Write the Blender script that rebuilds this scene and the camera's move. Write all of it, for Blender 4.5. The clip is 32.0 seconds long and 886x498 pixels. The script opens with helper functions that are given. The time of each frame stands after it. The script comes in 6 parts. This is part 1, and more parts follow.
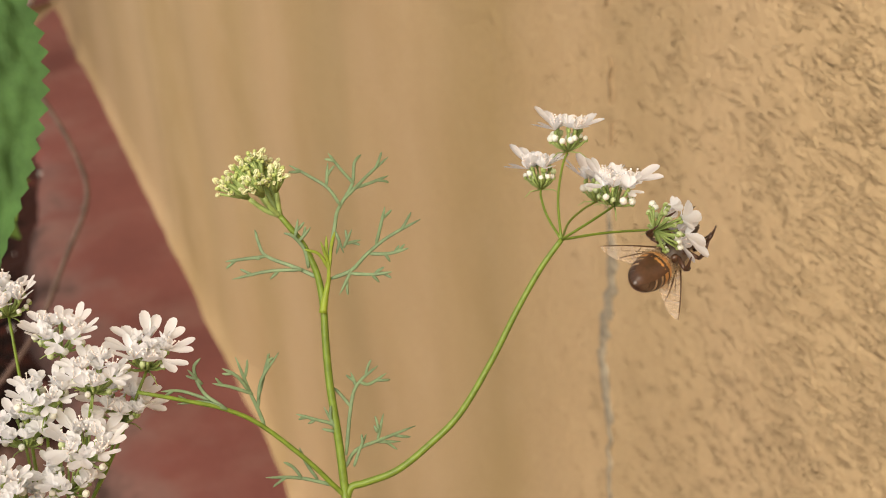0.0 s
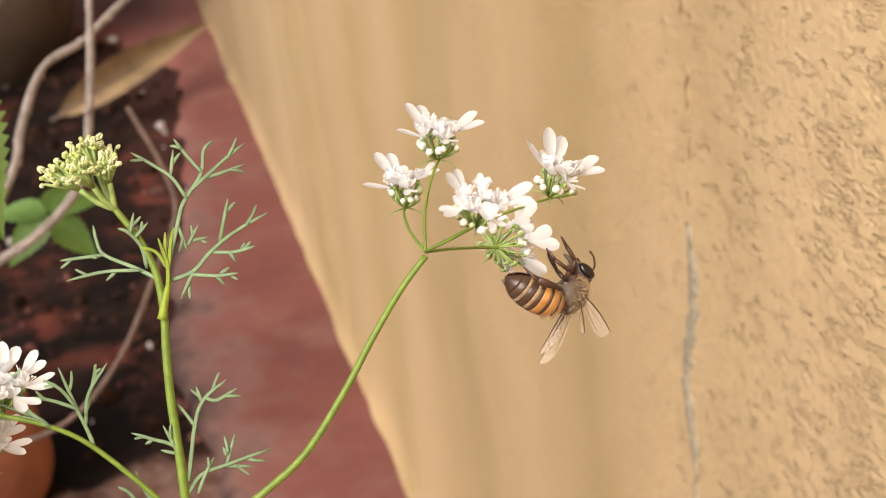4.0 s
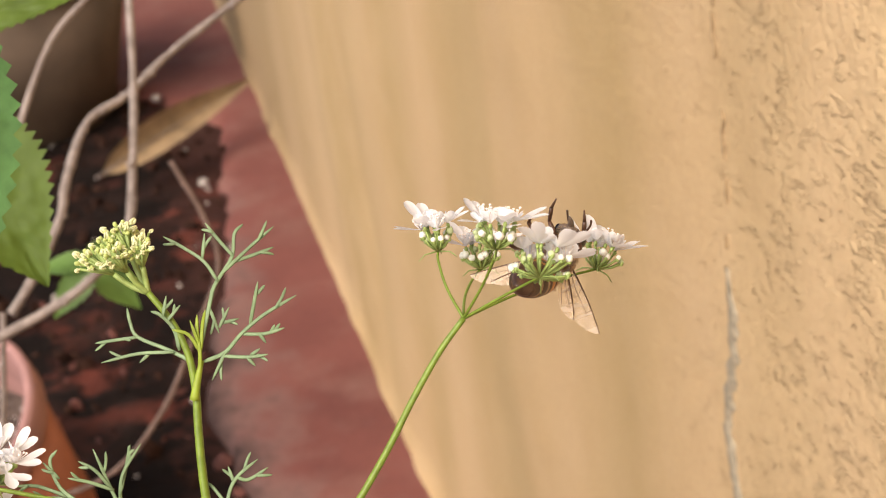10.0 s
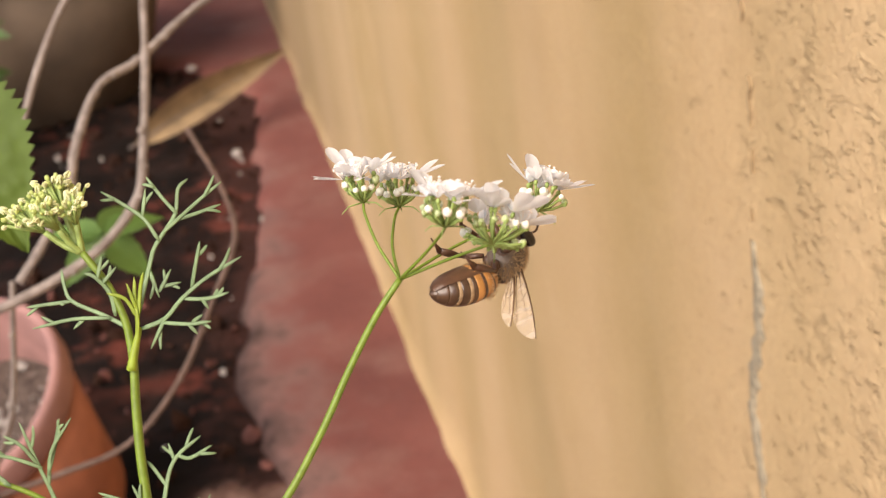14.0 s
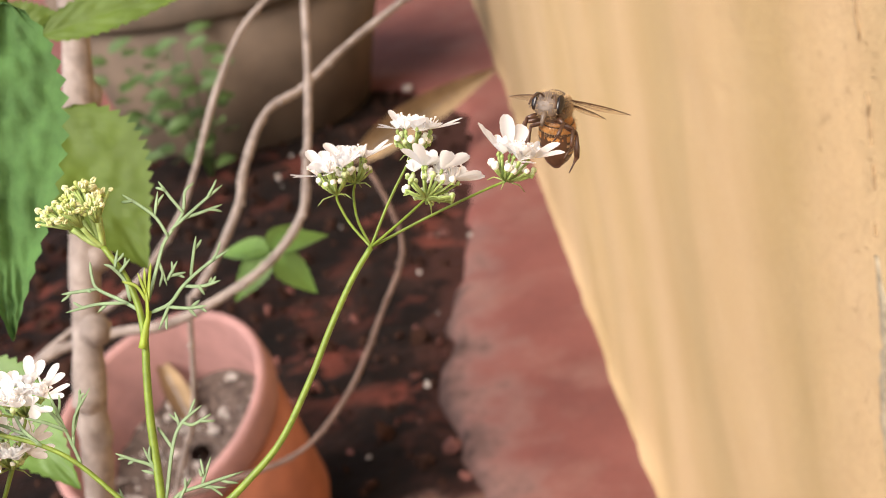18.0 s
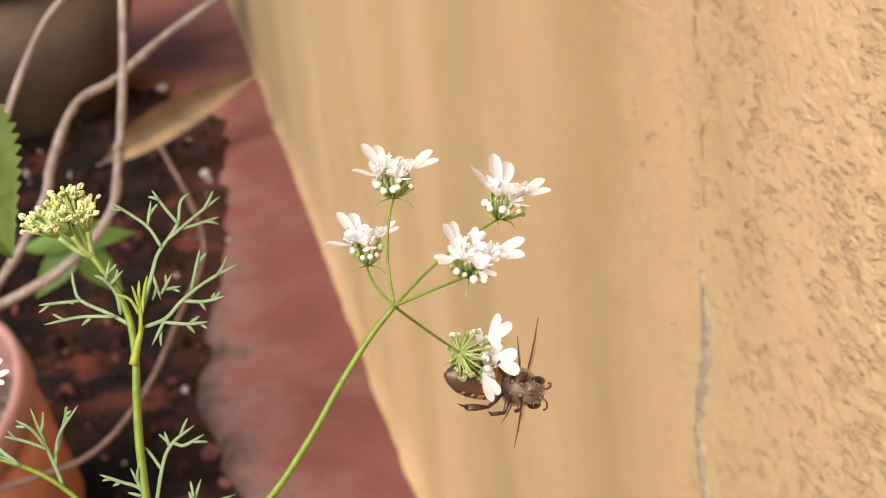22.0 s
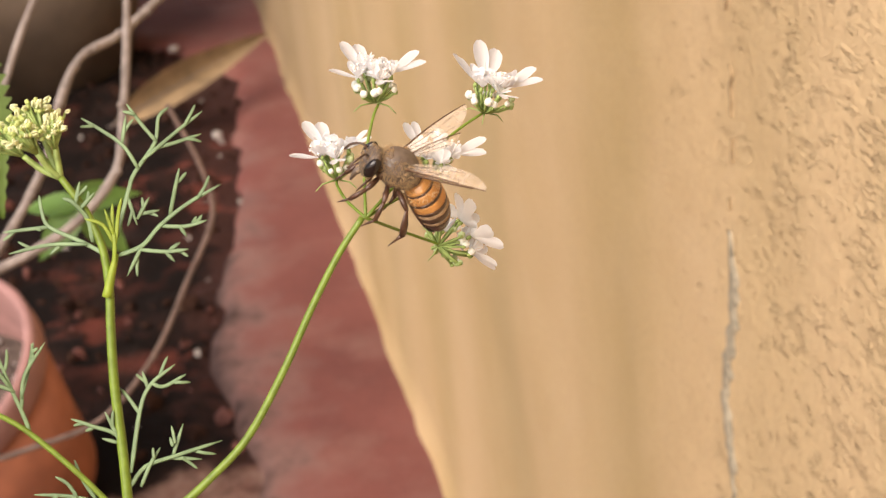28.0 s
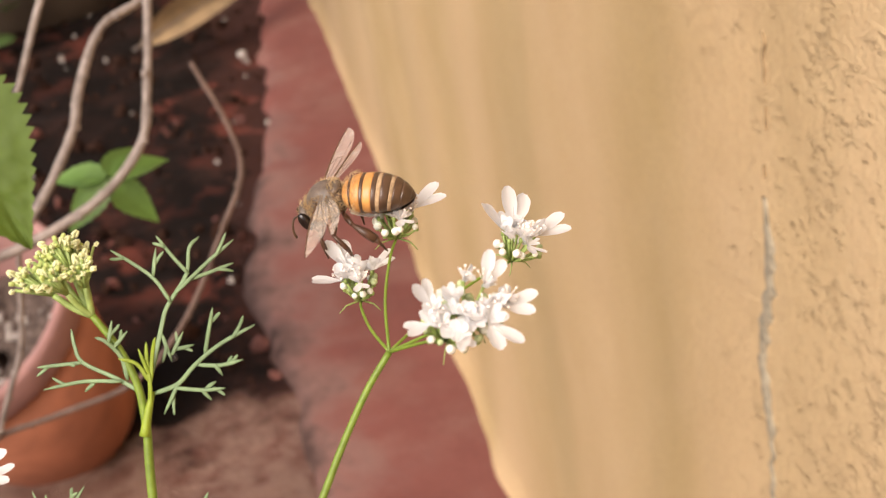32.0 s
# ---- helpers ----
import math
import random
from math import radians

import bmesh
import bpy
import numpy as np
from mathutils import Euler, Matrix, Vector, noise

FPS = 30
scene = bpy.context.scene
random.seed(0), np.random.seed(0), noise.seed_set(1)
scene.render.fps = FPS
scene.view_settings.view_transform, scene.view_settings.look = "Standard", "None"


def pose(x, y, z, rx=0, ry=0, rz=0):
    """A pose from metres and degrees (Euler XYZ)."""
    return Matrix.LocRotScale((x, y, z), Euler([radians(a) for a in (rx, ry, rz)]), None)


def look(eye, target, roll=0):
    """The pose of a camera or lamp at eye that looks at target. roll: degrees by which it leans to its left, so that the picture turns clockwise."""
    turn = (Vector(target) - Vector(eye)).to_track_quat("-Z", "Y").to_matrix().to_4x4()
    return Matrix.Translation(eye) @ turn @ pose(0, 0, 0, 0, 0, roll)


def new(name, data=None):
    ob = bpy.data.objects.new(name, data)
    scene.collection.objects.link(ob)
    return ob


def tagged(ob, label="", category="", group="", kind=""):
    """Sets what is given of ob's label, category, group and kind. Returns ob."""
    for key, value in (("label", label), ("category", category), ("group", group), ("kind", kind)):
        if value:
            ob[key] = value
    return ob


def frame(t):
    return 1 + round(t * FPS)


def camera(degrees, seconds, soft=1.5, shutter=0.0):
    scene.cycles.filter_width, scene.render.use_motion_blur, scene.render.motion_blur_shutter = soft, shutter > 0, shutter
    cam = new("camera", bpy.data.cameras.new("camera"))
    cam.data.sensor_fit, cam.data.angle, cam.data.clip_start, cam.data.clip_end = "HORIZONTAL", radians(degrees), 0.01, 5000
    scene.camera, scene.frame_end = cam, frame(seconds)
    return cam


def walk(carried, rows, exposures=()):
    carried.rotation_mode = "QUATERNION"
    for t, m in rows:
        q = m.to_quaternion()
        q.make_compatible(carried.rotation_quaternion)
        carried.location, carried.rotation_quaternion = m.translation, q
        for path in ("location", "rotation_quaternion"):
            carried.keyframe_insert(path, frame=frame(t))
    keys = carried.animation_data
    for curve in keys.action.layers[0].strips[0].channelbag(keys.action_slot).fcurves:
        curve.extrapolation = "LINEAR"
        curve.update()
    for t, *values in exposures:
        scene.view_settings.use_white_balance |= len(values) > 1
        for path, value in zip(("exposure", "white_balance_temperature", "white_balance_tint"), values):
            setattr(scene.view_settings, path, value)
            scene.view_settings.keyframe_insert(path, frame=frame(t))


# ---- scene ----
cam = camera(32, 32.0, soft=1.0)
cam.data.dof.use_dof = True
cam.data.dof.focus_distance = 0.147
cam.data.dof.aperture_fstop = 76
PATH = [
    (0, pose(-0.1481, -0.0056, 0.5243, 63.505, 3.444, -20.150)),
    (0.5, pose(-0.1406, -0.0003, 0.5213, 63.132, 3.527, -19.347)),
    (1, pose(-0.1344, 0.0039, 0.5196, 63.516, 4.374, -17.564)),
    (1.5, pose(-0.1260, 0.0043, 0.5167, 63.675, 4.843, -16.722)),
    (2, pose(-0.1228, 0.0041, 0.5144, 63.642, 5.540, -15.549)),
    (2.5, pose(-0.1187, 0.0028, 0.5133, 63.948, 5.845, -15.505)),
    (3, pose(-0.1165, 0.0046, 0.5107, 63.591, 6.105, -14.649)),
    (3.5, pose(-0.1197, 0.0067, 0.5140, 64.408, 5.741, -14.147)),
    (5.5, pose(-0.1197, -0.0075, 0.5131, 64.800, 7.237, -15.443)),
    (6, pose(-0.1205, -0.0053, 0.5115, 65.475, 6.716, -15.108)),
    (6.5, pose(-0.1188, -0.0019, 0.5124, 65.476, 7.600, -14.737)),
    (7, pose(-0.1189, -0.0009, 0.5125, 65.568, 7.792, -14.387)),
    (7.5, pose(-0.1188, -0.0012, 0.5111, 65.369, 7.855, -14.381)),
    (8, pose(-0.1167, 0.0009, 0.5113, 64.902, 8.405, -14.686)),
    (8.5, pose(-0.1129, 0.0022, 0.5095, 64.809, 8.366, -14.517)),
    (9, pose(-0.1126, 0.0005, 0.5102, 65.766, 7.176, -14.300)),
    (9.5, pose(-0.1176, -0.0010, 0.5134, 66.827, 7.065, -13.929)),
    (10, pose(-0.1198, 0.0015, 0.5131, 66.854, 7.176, -13.143)),
    (10.5, pose(-0.1194, 0.0016, 0.5118, 66.643, 7.015, -13.318)),
    (11, pose(-0.1175, 0.0045, 0.5107, 66.938, 7.123, -13.191)),
    (11.5, pose(-0.1155, 0.0059, 0.5109, 66.681, 7.264, -13.406)),
    (12, pose(-0.1141, 0.0061, 0.5112, 66.744, 6.862, -13.703)),
    (12.5, pose(-0.1153, 0.0070, 0.5100, 66.403, 7.141, -13.493)),
    (13, pose(-0.1159, 0.0078, 0.5089, 66.097, 6.949, -13.295)),
    (13.5, pose(-0.1143, 0.0091, 0.5081, 65.933, 7.298, -13.146)),
    (14, pose(-0.1122, 0.0115, 0.5065, 66.089, 7.351, -11.579)),
    (14.5, pose(-0.1094, 0.0112, 0.5047, 66.903, 8.189, -10.570)),
    (15, pose(-0.1038, 0.0060, 0.5030, 67.475, 9.177, -8.427)),
    (15.5, pose(-0.0977, 0.0046, 0.5031, 68.216, 10.127, -5.065)),
    (17.5, pose(-0.0924, -0.0140, 0.5146, 68.018, 8.148, -3.087)),
    (18, pose(-0.0907, -0.0067, 0.5096, 67.901, 10.849, -3.628)),
    (18.5, pose(-0.0976, -0.0026, 0.5115, 68.444, 8.880, -3.776)),
    (19, pose(-0.1025, 0.0088, 0.5087, 67.900, 8.452, -7.388)),
    (19.5, pose(-0.1044, 0.0111, 0.5093, 67.939, 7.469, -7.386)),
    (20, pose(-0.1078, 0.0085, 0.5119, 68.104, 6.356, -8.342)),
    (20.5, pose(-0.1100, 0.0076, 0.5117, 67.716, 5.475, -9.554)),
    (21, pose(-0.1129, 0.0025, 0.5113, 67.168, 5.443, -10.768)),
    (21.5, pose(-0.1127, 0.0011, 0.5117, 67.322, 5.206, -11.535)),
    (22, pose(-0.1140, -0.0020, 0.5110, 67.048, 5.245, -12.100)),
    (22.5, pose(-0.1131, -0.0021, 0.5108, 66.839, 5.297, -12.274)),
    (23, pose(-0.1139, -0.0014, 0.5101, 66.523, 5.534, -12.158)),
    (23.5, pose(-0.1147, -0.0004, 0.5081, 66.594, 5.456, -12.029)),
    (24, pose(-0.1133, 0.0001, 0.5068, 66.365, 5.196, -12.362)),
    (24.5, pose(-0.1141, 0.0006, 0.5065, 66.371, 5.170, -12.152)),
    (25, pose(-0.1119, 0.0025, 0.5062, 66.449, 5.484, -12.230)),
    (25.5, pose(-0.1093, 0.0045, 0.5044, 66.297, 5.547, -12.336)),
    (26, pose(-0.1108, 0.0061, 0.5034, 65.966, 5.752, -12.051)),
    (26.5, pose(-0.1104, 0.0092, 0.5020, 65.877, 5.739, -11.631)),
    (28.5, pose(-0.1127, 0.0123, 0.5054, 65.662, 5.600, -11.703)),
    (29, pose(-0.1127, 0.0148, 0.5051, 66.099, 5.351, -10.868)),
    (29.5, pose(-0.1155, 0.0122, 0.5076, 65.754, 5.442, -10.890)),
    (30, pose(-0.1164, 0.0133, 0.5108, 64.049, 6.368, -10.781)),
    (30.5, pose(-0.1165, 0.0125, 0.5117, 61.956, 7.057, -11.018)),
    (31, pose(-0.1125, 0.0131, 0.5206, 61.976, 7.107, -11.062)),
    (31.5, pose(-0.1089, 0.0149, 0.5219, 62.011, 7.196, -10.919)),
    (32, pose(-0.1089, 0.0210, 0.5193, 61.867, 7.621, -11.429)),
]

walk(cam, PATH, exposures=[(0, -0.17, 6950, 9), (1.5, 0.17, 6700, 10), (3, 0.26, 6600, 10), (8, 0.31, 6650, 12), (15.5, 0.33, 6650, 12), (17.5, 0.62, 6450, 11), (18.3, 0.62, 6450, 11), (20.0, 0.33, 6650, 12), (32, 0.32, 6700, 13)])

# ---- daylight: open shade under a bright hazy sky ----
world = bpy.data.worlds.new("sky")
scene.world = world
world.use_nodes = True
wn = world.node_tree.nodes
sky = wn.new("ShaderNodeTexSky")
sky.sky_type, sky.sun_disc = "NISHITA", False
sky.sun_elevation, sky.sun_rotation = radians(43), radians(226)
sky.dust_density = 3.0
wn["Background"].inputs["Strength"].default_value = 0.13
world.node_tree.links.new(sky.outputs[0], wn["Background"].inputs["Color"])
sun = new("sun", bpy.data.lights.new("sun", "SUN"))
sun.data.energy, sun.data.angle, sun.data.color = 4.0, radians(50), (1.0, 0.918, 0.825)
sun.matrix_world = look((-2.3, -2.2, 3.0), (0, 0, 0))
scene.view_settings.exposure = 0.0


# ---- materials ----
def node_mat(name):
    m = bpy.data.materials.new(name)
    m.use_nodes = True
    nt = m.node_tree
    return m, nt, nt.nodes["Principled BSDF"]


def add(nt, kind, **values):
    n = nt.nodes.new(kind)
    for key, value in values.items():
        n.inputs[key.replace("_", " ")].default_value = value
    return n


def coords(nt, scale=(1, 1, 1)):
    tc = nt.nodes.new("ShaderNodeTexCoord")
    mp = nt.nodes.new("ShaderNodeMapping")
    mp.inputs["Scale"].default_value = scale
    nt.links.new(tc.outputs["Object"], mp.inputs["Vector"])
    return mp.outputs["Vector"]


def noise_tex(nt, vec, scale, detail=4.0, rough=0.55):
    n = add(nt, "ShaderNodeTexNoise", Scale=scale, Detail=detail, Roughness=rough)
    nt.links.new(vec, n.inputs["Vector"])
    return n.outputs["Fac"]


def ramp(nt, fac, stops):
    r = nt.nodes.new("ShaderNodeValToRGB")
    el = r.color_ramp.elements
    el[0].position, el[0].color = stops[0][0], (*stops[0][1], 1)
    el[1].position, el[1].color = stops[-1][0], (*stops[-1][1], 1)
    for p, c in stops[1:-1]:
        e = el.new(p)
        e.color = (*c, 1)
    nt.links.new(fac, r.inputs["Fac"])
    return r.outputs["Color"]


def mix(nt, fac, a, b, mode="MIX"):
    m = nt.nodes.new("ShaderNodeMix")
    m.data_type, m.blend_type = "RGBA", mode
    for sock, val in ((m.inputs[0], fac), (m.inputs[6], a), (m.inputs[7], b)):
        if isinstance(val, (int, float)):
            sock.default_value = val
        elif isinstance(val, tuple):
            sock.default_value = (*val, 1)
        else:
            nt.links.new(val, sock)
    return m.outputs[2]


def bump(nt, bsdf, height, strength, distance, prior=None):
    b = add(nt, "ShaderNodeBump", Strength=strength, Distance=distance)
    nt.links.new(height, b.inputs["Height"])
    if prior:
        nt.links.new(prior, b.inputs["Normal"])
    nt.links.new(b.outputs["Normal"], bsdf.inputs["Normal"])
    return b.outputs["Normal"]


def plain(name, color, rough=0.6, vary=0.25, scale=300.0, bumpy=0.0, dist=0.0003, trans=0.0, spec=0.5, random_tint=0.0):
    """A material of one colour with fine mottling, and light let through where it is thin."""
    m, nt, b = node_mat(name)
    v = coords(nt)
    f = noise_tex(nt, v, scale, 5)
    dark = tuple(c * (1 - vary) for c in color)
    light = tuple(min(1, c * (1 + vary)) for c in color)
    col = ramp(nt, f, [(0.3, dark), (0.7, light)])
    if random_tint:
        oi = nt.nodes.new("ShaderNodeObjectInfo")
        col = mix(nt, oi.outputs["Random"], col, mix(nt, random_tint, col, (1.0, 0.75, 0.72), "MULTIPLY"))
    nt.links.new(col, b.inputs["Base Color"])
    b.inputs["Roughness"].default_value = rough
    b.inputs["Specular IOR Level"].default_value = spec
    if bumpy:
        bump(nt, b, noise_tex(nt, v, scale * 2.3, 6), bumpy, dist)
    if trans:
        t = nt.nodes.new("ShaderNodeBsdfTranslucent")
        nt.links.new(col, t.inputs["Color"])
        ms = nt.nodes.new("ShaderNodeMixShader")
        ms.inputs[0].default_value = trans
        nt.links.new(b.outputs[0], ms.inputs[1])
        nt.links.new(t.outputs[0], ms.inputs[2])
        nt.links.new(ms.outputs[0], nt.nodes["Material Output"].inputs["Surface"])
    return m


def turned(nt, degrees, scale):
    """Coordinates turned in the wall's plane, then stretched."""
    tc = nt.nodes.new("ShaderNodeTexCoord")
    r = nt.nodes.new("ShaderNodeMapping")
    r.inputs["Rotation"].default_value = (radians(degrees), 0, 0)
    s = nt.nodes.new("ShaderNodeMapping")
    s.inputs["Scale"].default_value = scale
    nt.links.new(tc.outputs["Object"], r.inputs["Vector"])
    nt.links.new(r.outputs["Vector"], s.inputs["Vector"])
    return s.outputs["Vector"]


def gray(nt, fac, lo, hi, a=0.0, b=1.0):
    return ramp(nt, fac, [(lo, (a, a, a)), (hi, (b, b, b))])


def wall_material():
    """Ochre limewash over plaster: broad water streaks, a rough patch with torn marks."""
    m, nt, b = node_mat("ochre_lime_plaster")
    v = coords(nt)
    streak = noise_tex(nt, coords(nt, (1, 5.5, 0.3)), 1.0, 1, 0.45)
    base = ramp(nt, streak, [(0.30, (0.353, 0.245, 0.108)), (0.43, (0.412, 0.284, 0.134)), (0.56, (0.458, 0.316, 0.163)), (0.70, (0.477, 0.330, 0.176))])
    blot = noise_tex(nt, v, 22, 5, 0.6)
    base = mix(nt, gray(nt, blot, 0.40, 0.75, 0, 0.35), base, (0.513, 0.367, 0.216))
    olive = noise_tex(nt, coords(nt, (1, 8.5, 0.5)), 1.0, 1, 0.5)
    base = mix(nt, gray(nt, olive, 0.52, 0.65, 0, 0.2), base, (0.284, 0.216, 0.096))
    # pale and olive runs left by rain down the limewash
    run = nt.nodes.new("ShaderNodeSeparateXYZ")
    nt.links.new(v, run.inputs[0])
    waver = nt.nodes.new("ShaderNodeMath")
    waver.operation = "MULTIPLY_ADD"
    nt.links.new(noise_tex(nt, coords(nt, (1, 26, 5)), 1.0, 3, 0.6), waver.inputs[0])
    waver.inputs[1].default_value = 0.05
    nt.links.new(run.outputs["Y"], waver.inputs[2])
    pale, dull = (1.0, 1.0, 1.0), (0.90, 0.905, 0.86)
    runs = ramp(nt, waver.outputs[0], [(0.0, pale)] + [(y + 0.025, c) for y, c in ((0.245, pale), (0.268, dull), (0.300, dull), (0.318, pale), (0.362, pale), (0.39, dull), (0.425, dull), (0.46, pale), (0.51, pale), (0.545, dull), (0.60, dull), (0.66, pale), (0.80, pale), (0.88, dull))] + [(0.97, pale)])
    base = mix(nt, 1.0, base, runs, "MULTIPLY")
    base = mix(nt, 1.0, base, (1.13, 1.145, 1.21), "MULTIPLY")
    # the colour turns darker and browner towards the far end
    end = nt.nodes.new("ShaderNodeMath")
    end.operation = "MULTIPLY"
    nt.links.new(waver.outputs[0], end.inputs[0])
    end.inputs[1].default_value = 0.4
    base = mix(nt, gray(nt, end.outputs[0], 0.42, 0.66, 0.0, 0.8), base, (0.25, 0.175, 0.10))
    speck = noise_tex(nt, v, 650, 3, 0.6)
    base = mix(nt, 0.5, base, gray(nt, speck, 0.30, 0.62, 0.80, 1.0), "MULTIPLY")
    # how rough the plaster is: coarse where the float was dragged, smooth beside it
    sep = nt.nodes.new("ShaderNodeSeparateXYZ")
    nt.links.new(v, sep.inputs[0])
    along = nt.nodes.new("ShaderNodeMath")
    along.operation = "MULTIPLY_ADD"
    nt.links.new(sep.outputs["Y"], along.inputs[0])
    along.inputs[1].default_value = -1.0
    wander = nt.nodes.new("ShaderNodeMath")
    wander.operation = "MULTIPLY_ADD"
    nt.links.new(noise_tex(nt, v, 26, 3), wander.inputs[0])
    wander.inputs[1].default_value, wander.inputs[2].default_value = 0.12, 0.44
    nt.links.new(wander.outputs[0], along.inputs[2])
    rough = gray(nt, along.outputs[0], 0.15, 0.34, 0.1, 1.0)
    # the rough side's base colour is lightened to stand in for brighter light there
    base = mix(nt, mix(nt, 0.8, (0, 0, 0), rough), base, (0.69, 0.50, 0.28))
    drag = noise_tex(nt, turned(nt, -9, (500, 330, 900)), 1.0, 4, 0.6)
    grainy = noise_tex(nt, v, 420, 3, 0.55)
    strokes = mix(nt, gray(nt, noise_tex(nt, v, 34, 3), 0.40, 0.62), gray(nt, grainy, 0.32, 0.68, 0.2, 0.8), gray(nt, drag, 0.42, 0.58))
    calm = gray(nt, noise_tex(nt, coords(nt, (1, 22, 34)), 1.0, 3), 0.36, 0.54, 0.25, 1.0)
    relief = mix(nt, mix(nt, 1.0, rough, calm, "MULTIPLY"), (0.5, 0.5, 0.5), strokes)
    # short curved tears left by coarse sand under the float, thick on the rough side, rare elsewhere
    patch = noise_tex(nt, v, 17, 3)
    tears, lips = None, None
    for angle, scale, spread in ((0, (230, 85, 330), 1.0), (-5, (260, 110, 400), 1.25), (12, (300, 100, 420), 1.5)):
        n = noise_tex(nt, turned(nt, angle, scale), 1.0, 2, 0.5)
        here = nt.nodes.new("ShaderNodeMath")
        here.operation = "MULTIPLY_ADD"
        nt.links.new(mix(nt, 1.0, gray(nt, along.outputs[0], 0.15, 0.28), gray(nt, patch, 0.30, 0.52), "MULTIPLY"), here.inputs[0])
        here.inputs[1].default_value = 0.17
        nt.links.new(noise_tex(nt, coords(nt, (90 * spread, 75 * spread, 190 * spread)), 1.0, 2), here.inputs[2])
        some = mix(nt, 1.0, gray(nt, here.outputs[0], 0.655, 0.70), gray(nt, along.outputs[0], 0.06, 0.20), "MULTIPLY")
        groove = mix(nt, 1.0, ramp(nt, n, [(0.475, (0, 0, 0)), (0.495, (1, 1, 1)), (0.505, (1, 1, 1)), (0.53, (0, 0, 0))]), some, "MULTIPLY")
        lip = mix(nt, 1.0, ramp(nt, n, [(0.505, (0, 0, 0)), (0.54, (1, 1, 1)), (0.62, (0, 0, 0))]), some, "MULTIPLY")
        tears = mix(nt, 1.0, tears, groove, "LIGHTEN") if tears else groove
        lips = mix(nt, 1.0, lips, lip, "LIGHTEN") if lips else lip
    # a little painted shade inside the grooves, on top of their bump
    base = mix(nt, mix(nt, 0.05, (0, 0, 0), tears), base, (0.26, 0.15, 0.06))
    height = mix(nt, 1.0, mix(nt, 0.4, (0.4, 0.4, 0.4), lips, "ADD"), mix(nt, 0.22, (0, 0, 0), tears), "SUBTRACT")
    nt.links.new(base, b.inputs["Base Color"])
    b.inputs["Roughness"].default_value = 0.92
    b.inputs["Specular IOR Level"].default_value = 0.12
    n1 = bump(nt, b, height, 1.0, 0.0011)
    n2 = bump(nt, b, relief, 0.7, 0.0007, n1)
    n3 = bump(nt, b, noise_tex(nt, v, 400, 5, 0.7), 1.0, 0.0011, n2)
    bump(nt, b, noise_tex(nt, v, 40, 3), 0.5, 0.0015, n3)
    return m


def red_floor_material():
    m, nt, b = node_mat("worn_red_oxide_floor")
    v = coords(nt)
    f = noise_tex(nt, v, 9, 7, 0.62)
    c = ramp(nt, f, [(0.28, (0.13, 0.043, 0.035)), (0.45, (0.158, 0.053, 0.042)), (0.6, (0.18, 0.062, 0.049)), (0.78, (0.188, 0.08, 0.066))])
    dusty = noise_tex(nt, v, 16, 6, 0.65)
    c = mix(nt, ramp(nt, dusty, [(0.48, (0, 0, 0)), (0.72, (0.45, 0.45, 0.45))]), c, (0.25, 0.14, 0.11))
    # trodden earth dusts the side by the soil
    sep = nt.nodes.new("ShaderNodeSeparateXYZ")
    nt.links.new(v, sep.inputs[0])
    side = nt.nodes.new("ShaderNodeMath")
    side.operation = "MULTIPLY_ADD"
    nt.links.new(noise_tex(nt, v, 24, 5, 0.6), side.inputs[0])
    side.inputs[1].default_value = 0.13
    nt.links.new(sep.outputs["X"], side.inputs[2])
    lift = nt.nodes.new("ShaderNodeMath")
    lift.inputs[1].default_value = 0.2
    nt.links.new(side.outputs[0], lift.inputs[0])
    reach = nt.nodes.new("ShaderNodeMath")
    reach.operation = "MULTIPLY"
    reach.inputs[1].default_value = 0.4
    nt.links.new(sep.outputs["Y"], reach.inputs[0])
    along = gray(nt, reach.outputs[0], 0.64, 0.71, 1.0, 0.0)
    c = mix(nt, mix(nt, 1.0, along, gray(nt, lift.outputs[0], 0.150, 0.205, 0.8, 0.0), "MULTIPLY"), c, (0.19, 0.118, 0.10))
    ragged = nt.nodes.new("ShaderNodeMath")
    ragged.operation = "MULTIPLY_ADD"
    nt.links.new(noise_tex(nt, v, 70, 5, 0.65), ragged.inputs[0])
    ragged.inputs[1].default_value = 0.06
    nt.links.new(lift.outputs[0], ragged.inputs[2])
    c = mix(nt, mix(nt, 1.0, along, gray(nt, ragged.outputs[0], 0.168, 0.204, 0.9, 0.0), "MULTIPLY"), c, (0.04, 0.020, 0.015))
    g = noise_tex(nt, v, 420, 5)
    c = mix(nt, 0.35, c, ramp(nt, g, [(0.3, (0.5, 0.5, 0.5)), (0.7, (1, 1, 1))]), "MULTIPLY")
    nt.links.new(c, b.inputs["Base Color"])
    b.inputs["Roughness"].default_value = 0.75
    b.inputs["Specular IOR Level"].default_value = 0.3
    bump(nt, b, noise_tex(nt, v, 110, 6), 0.25, 0.0012)
    return m


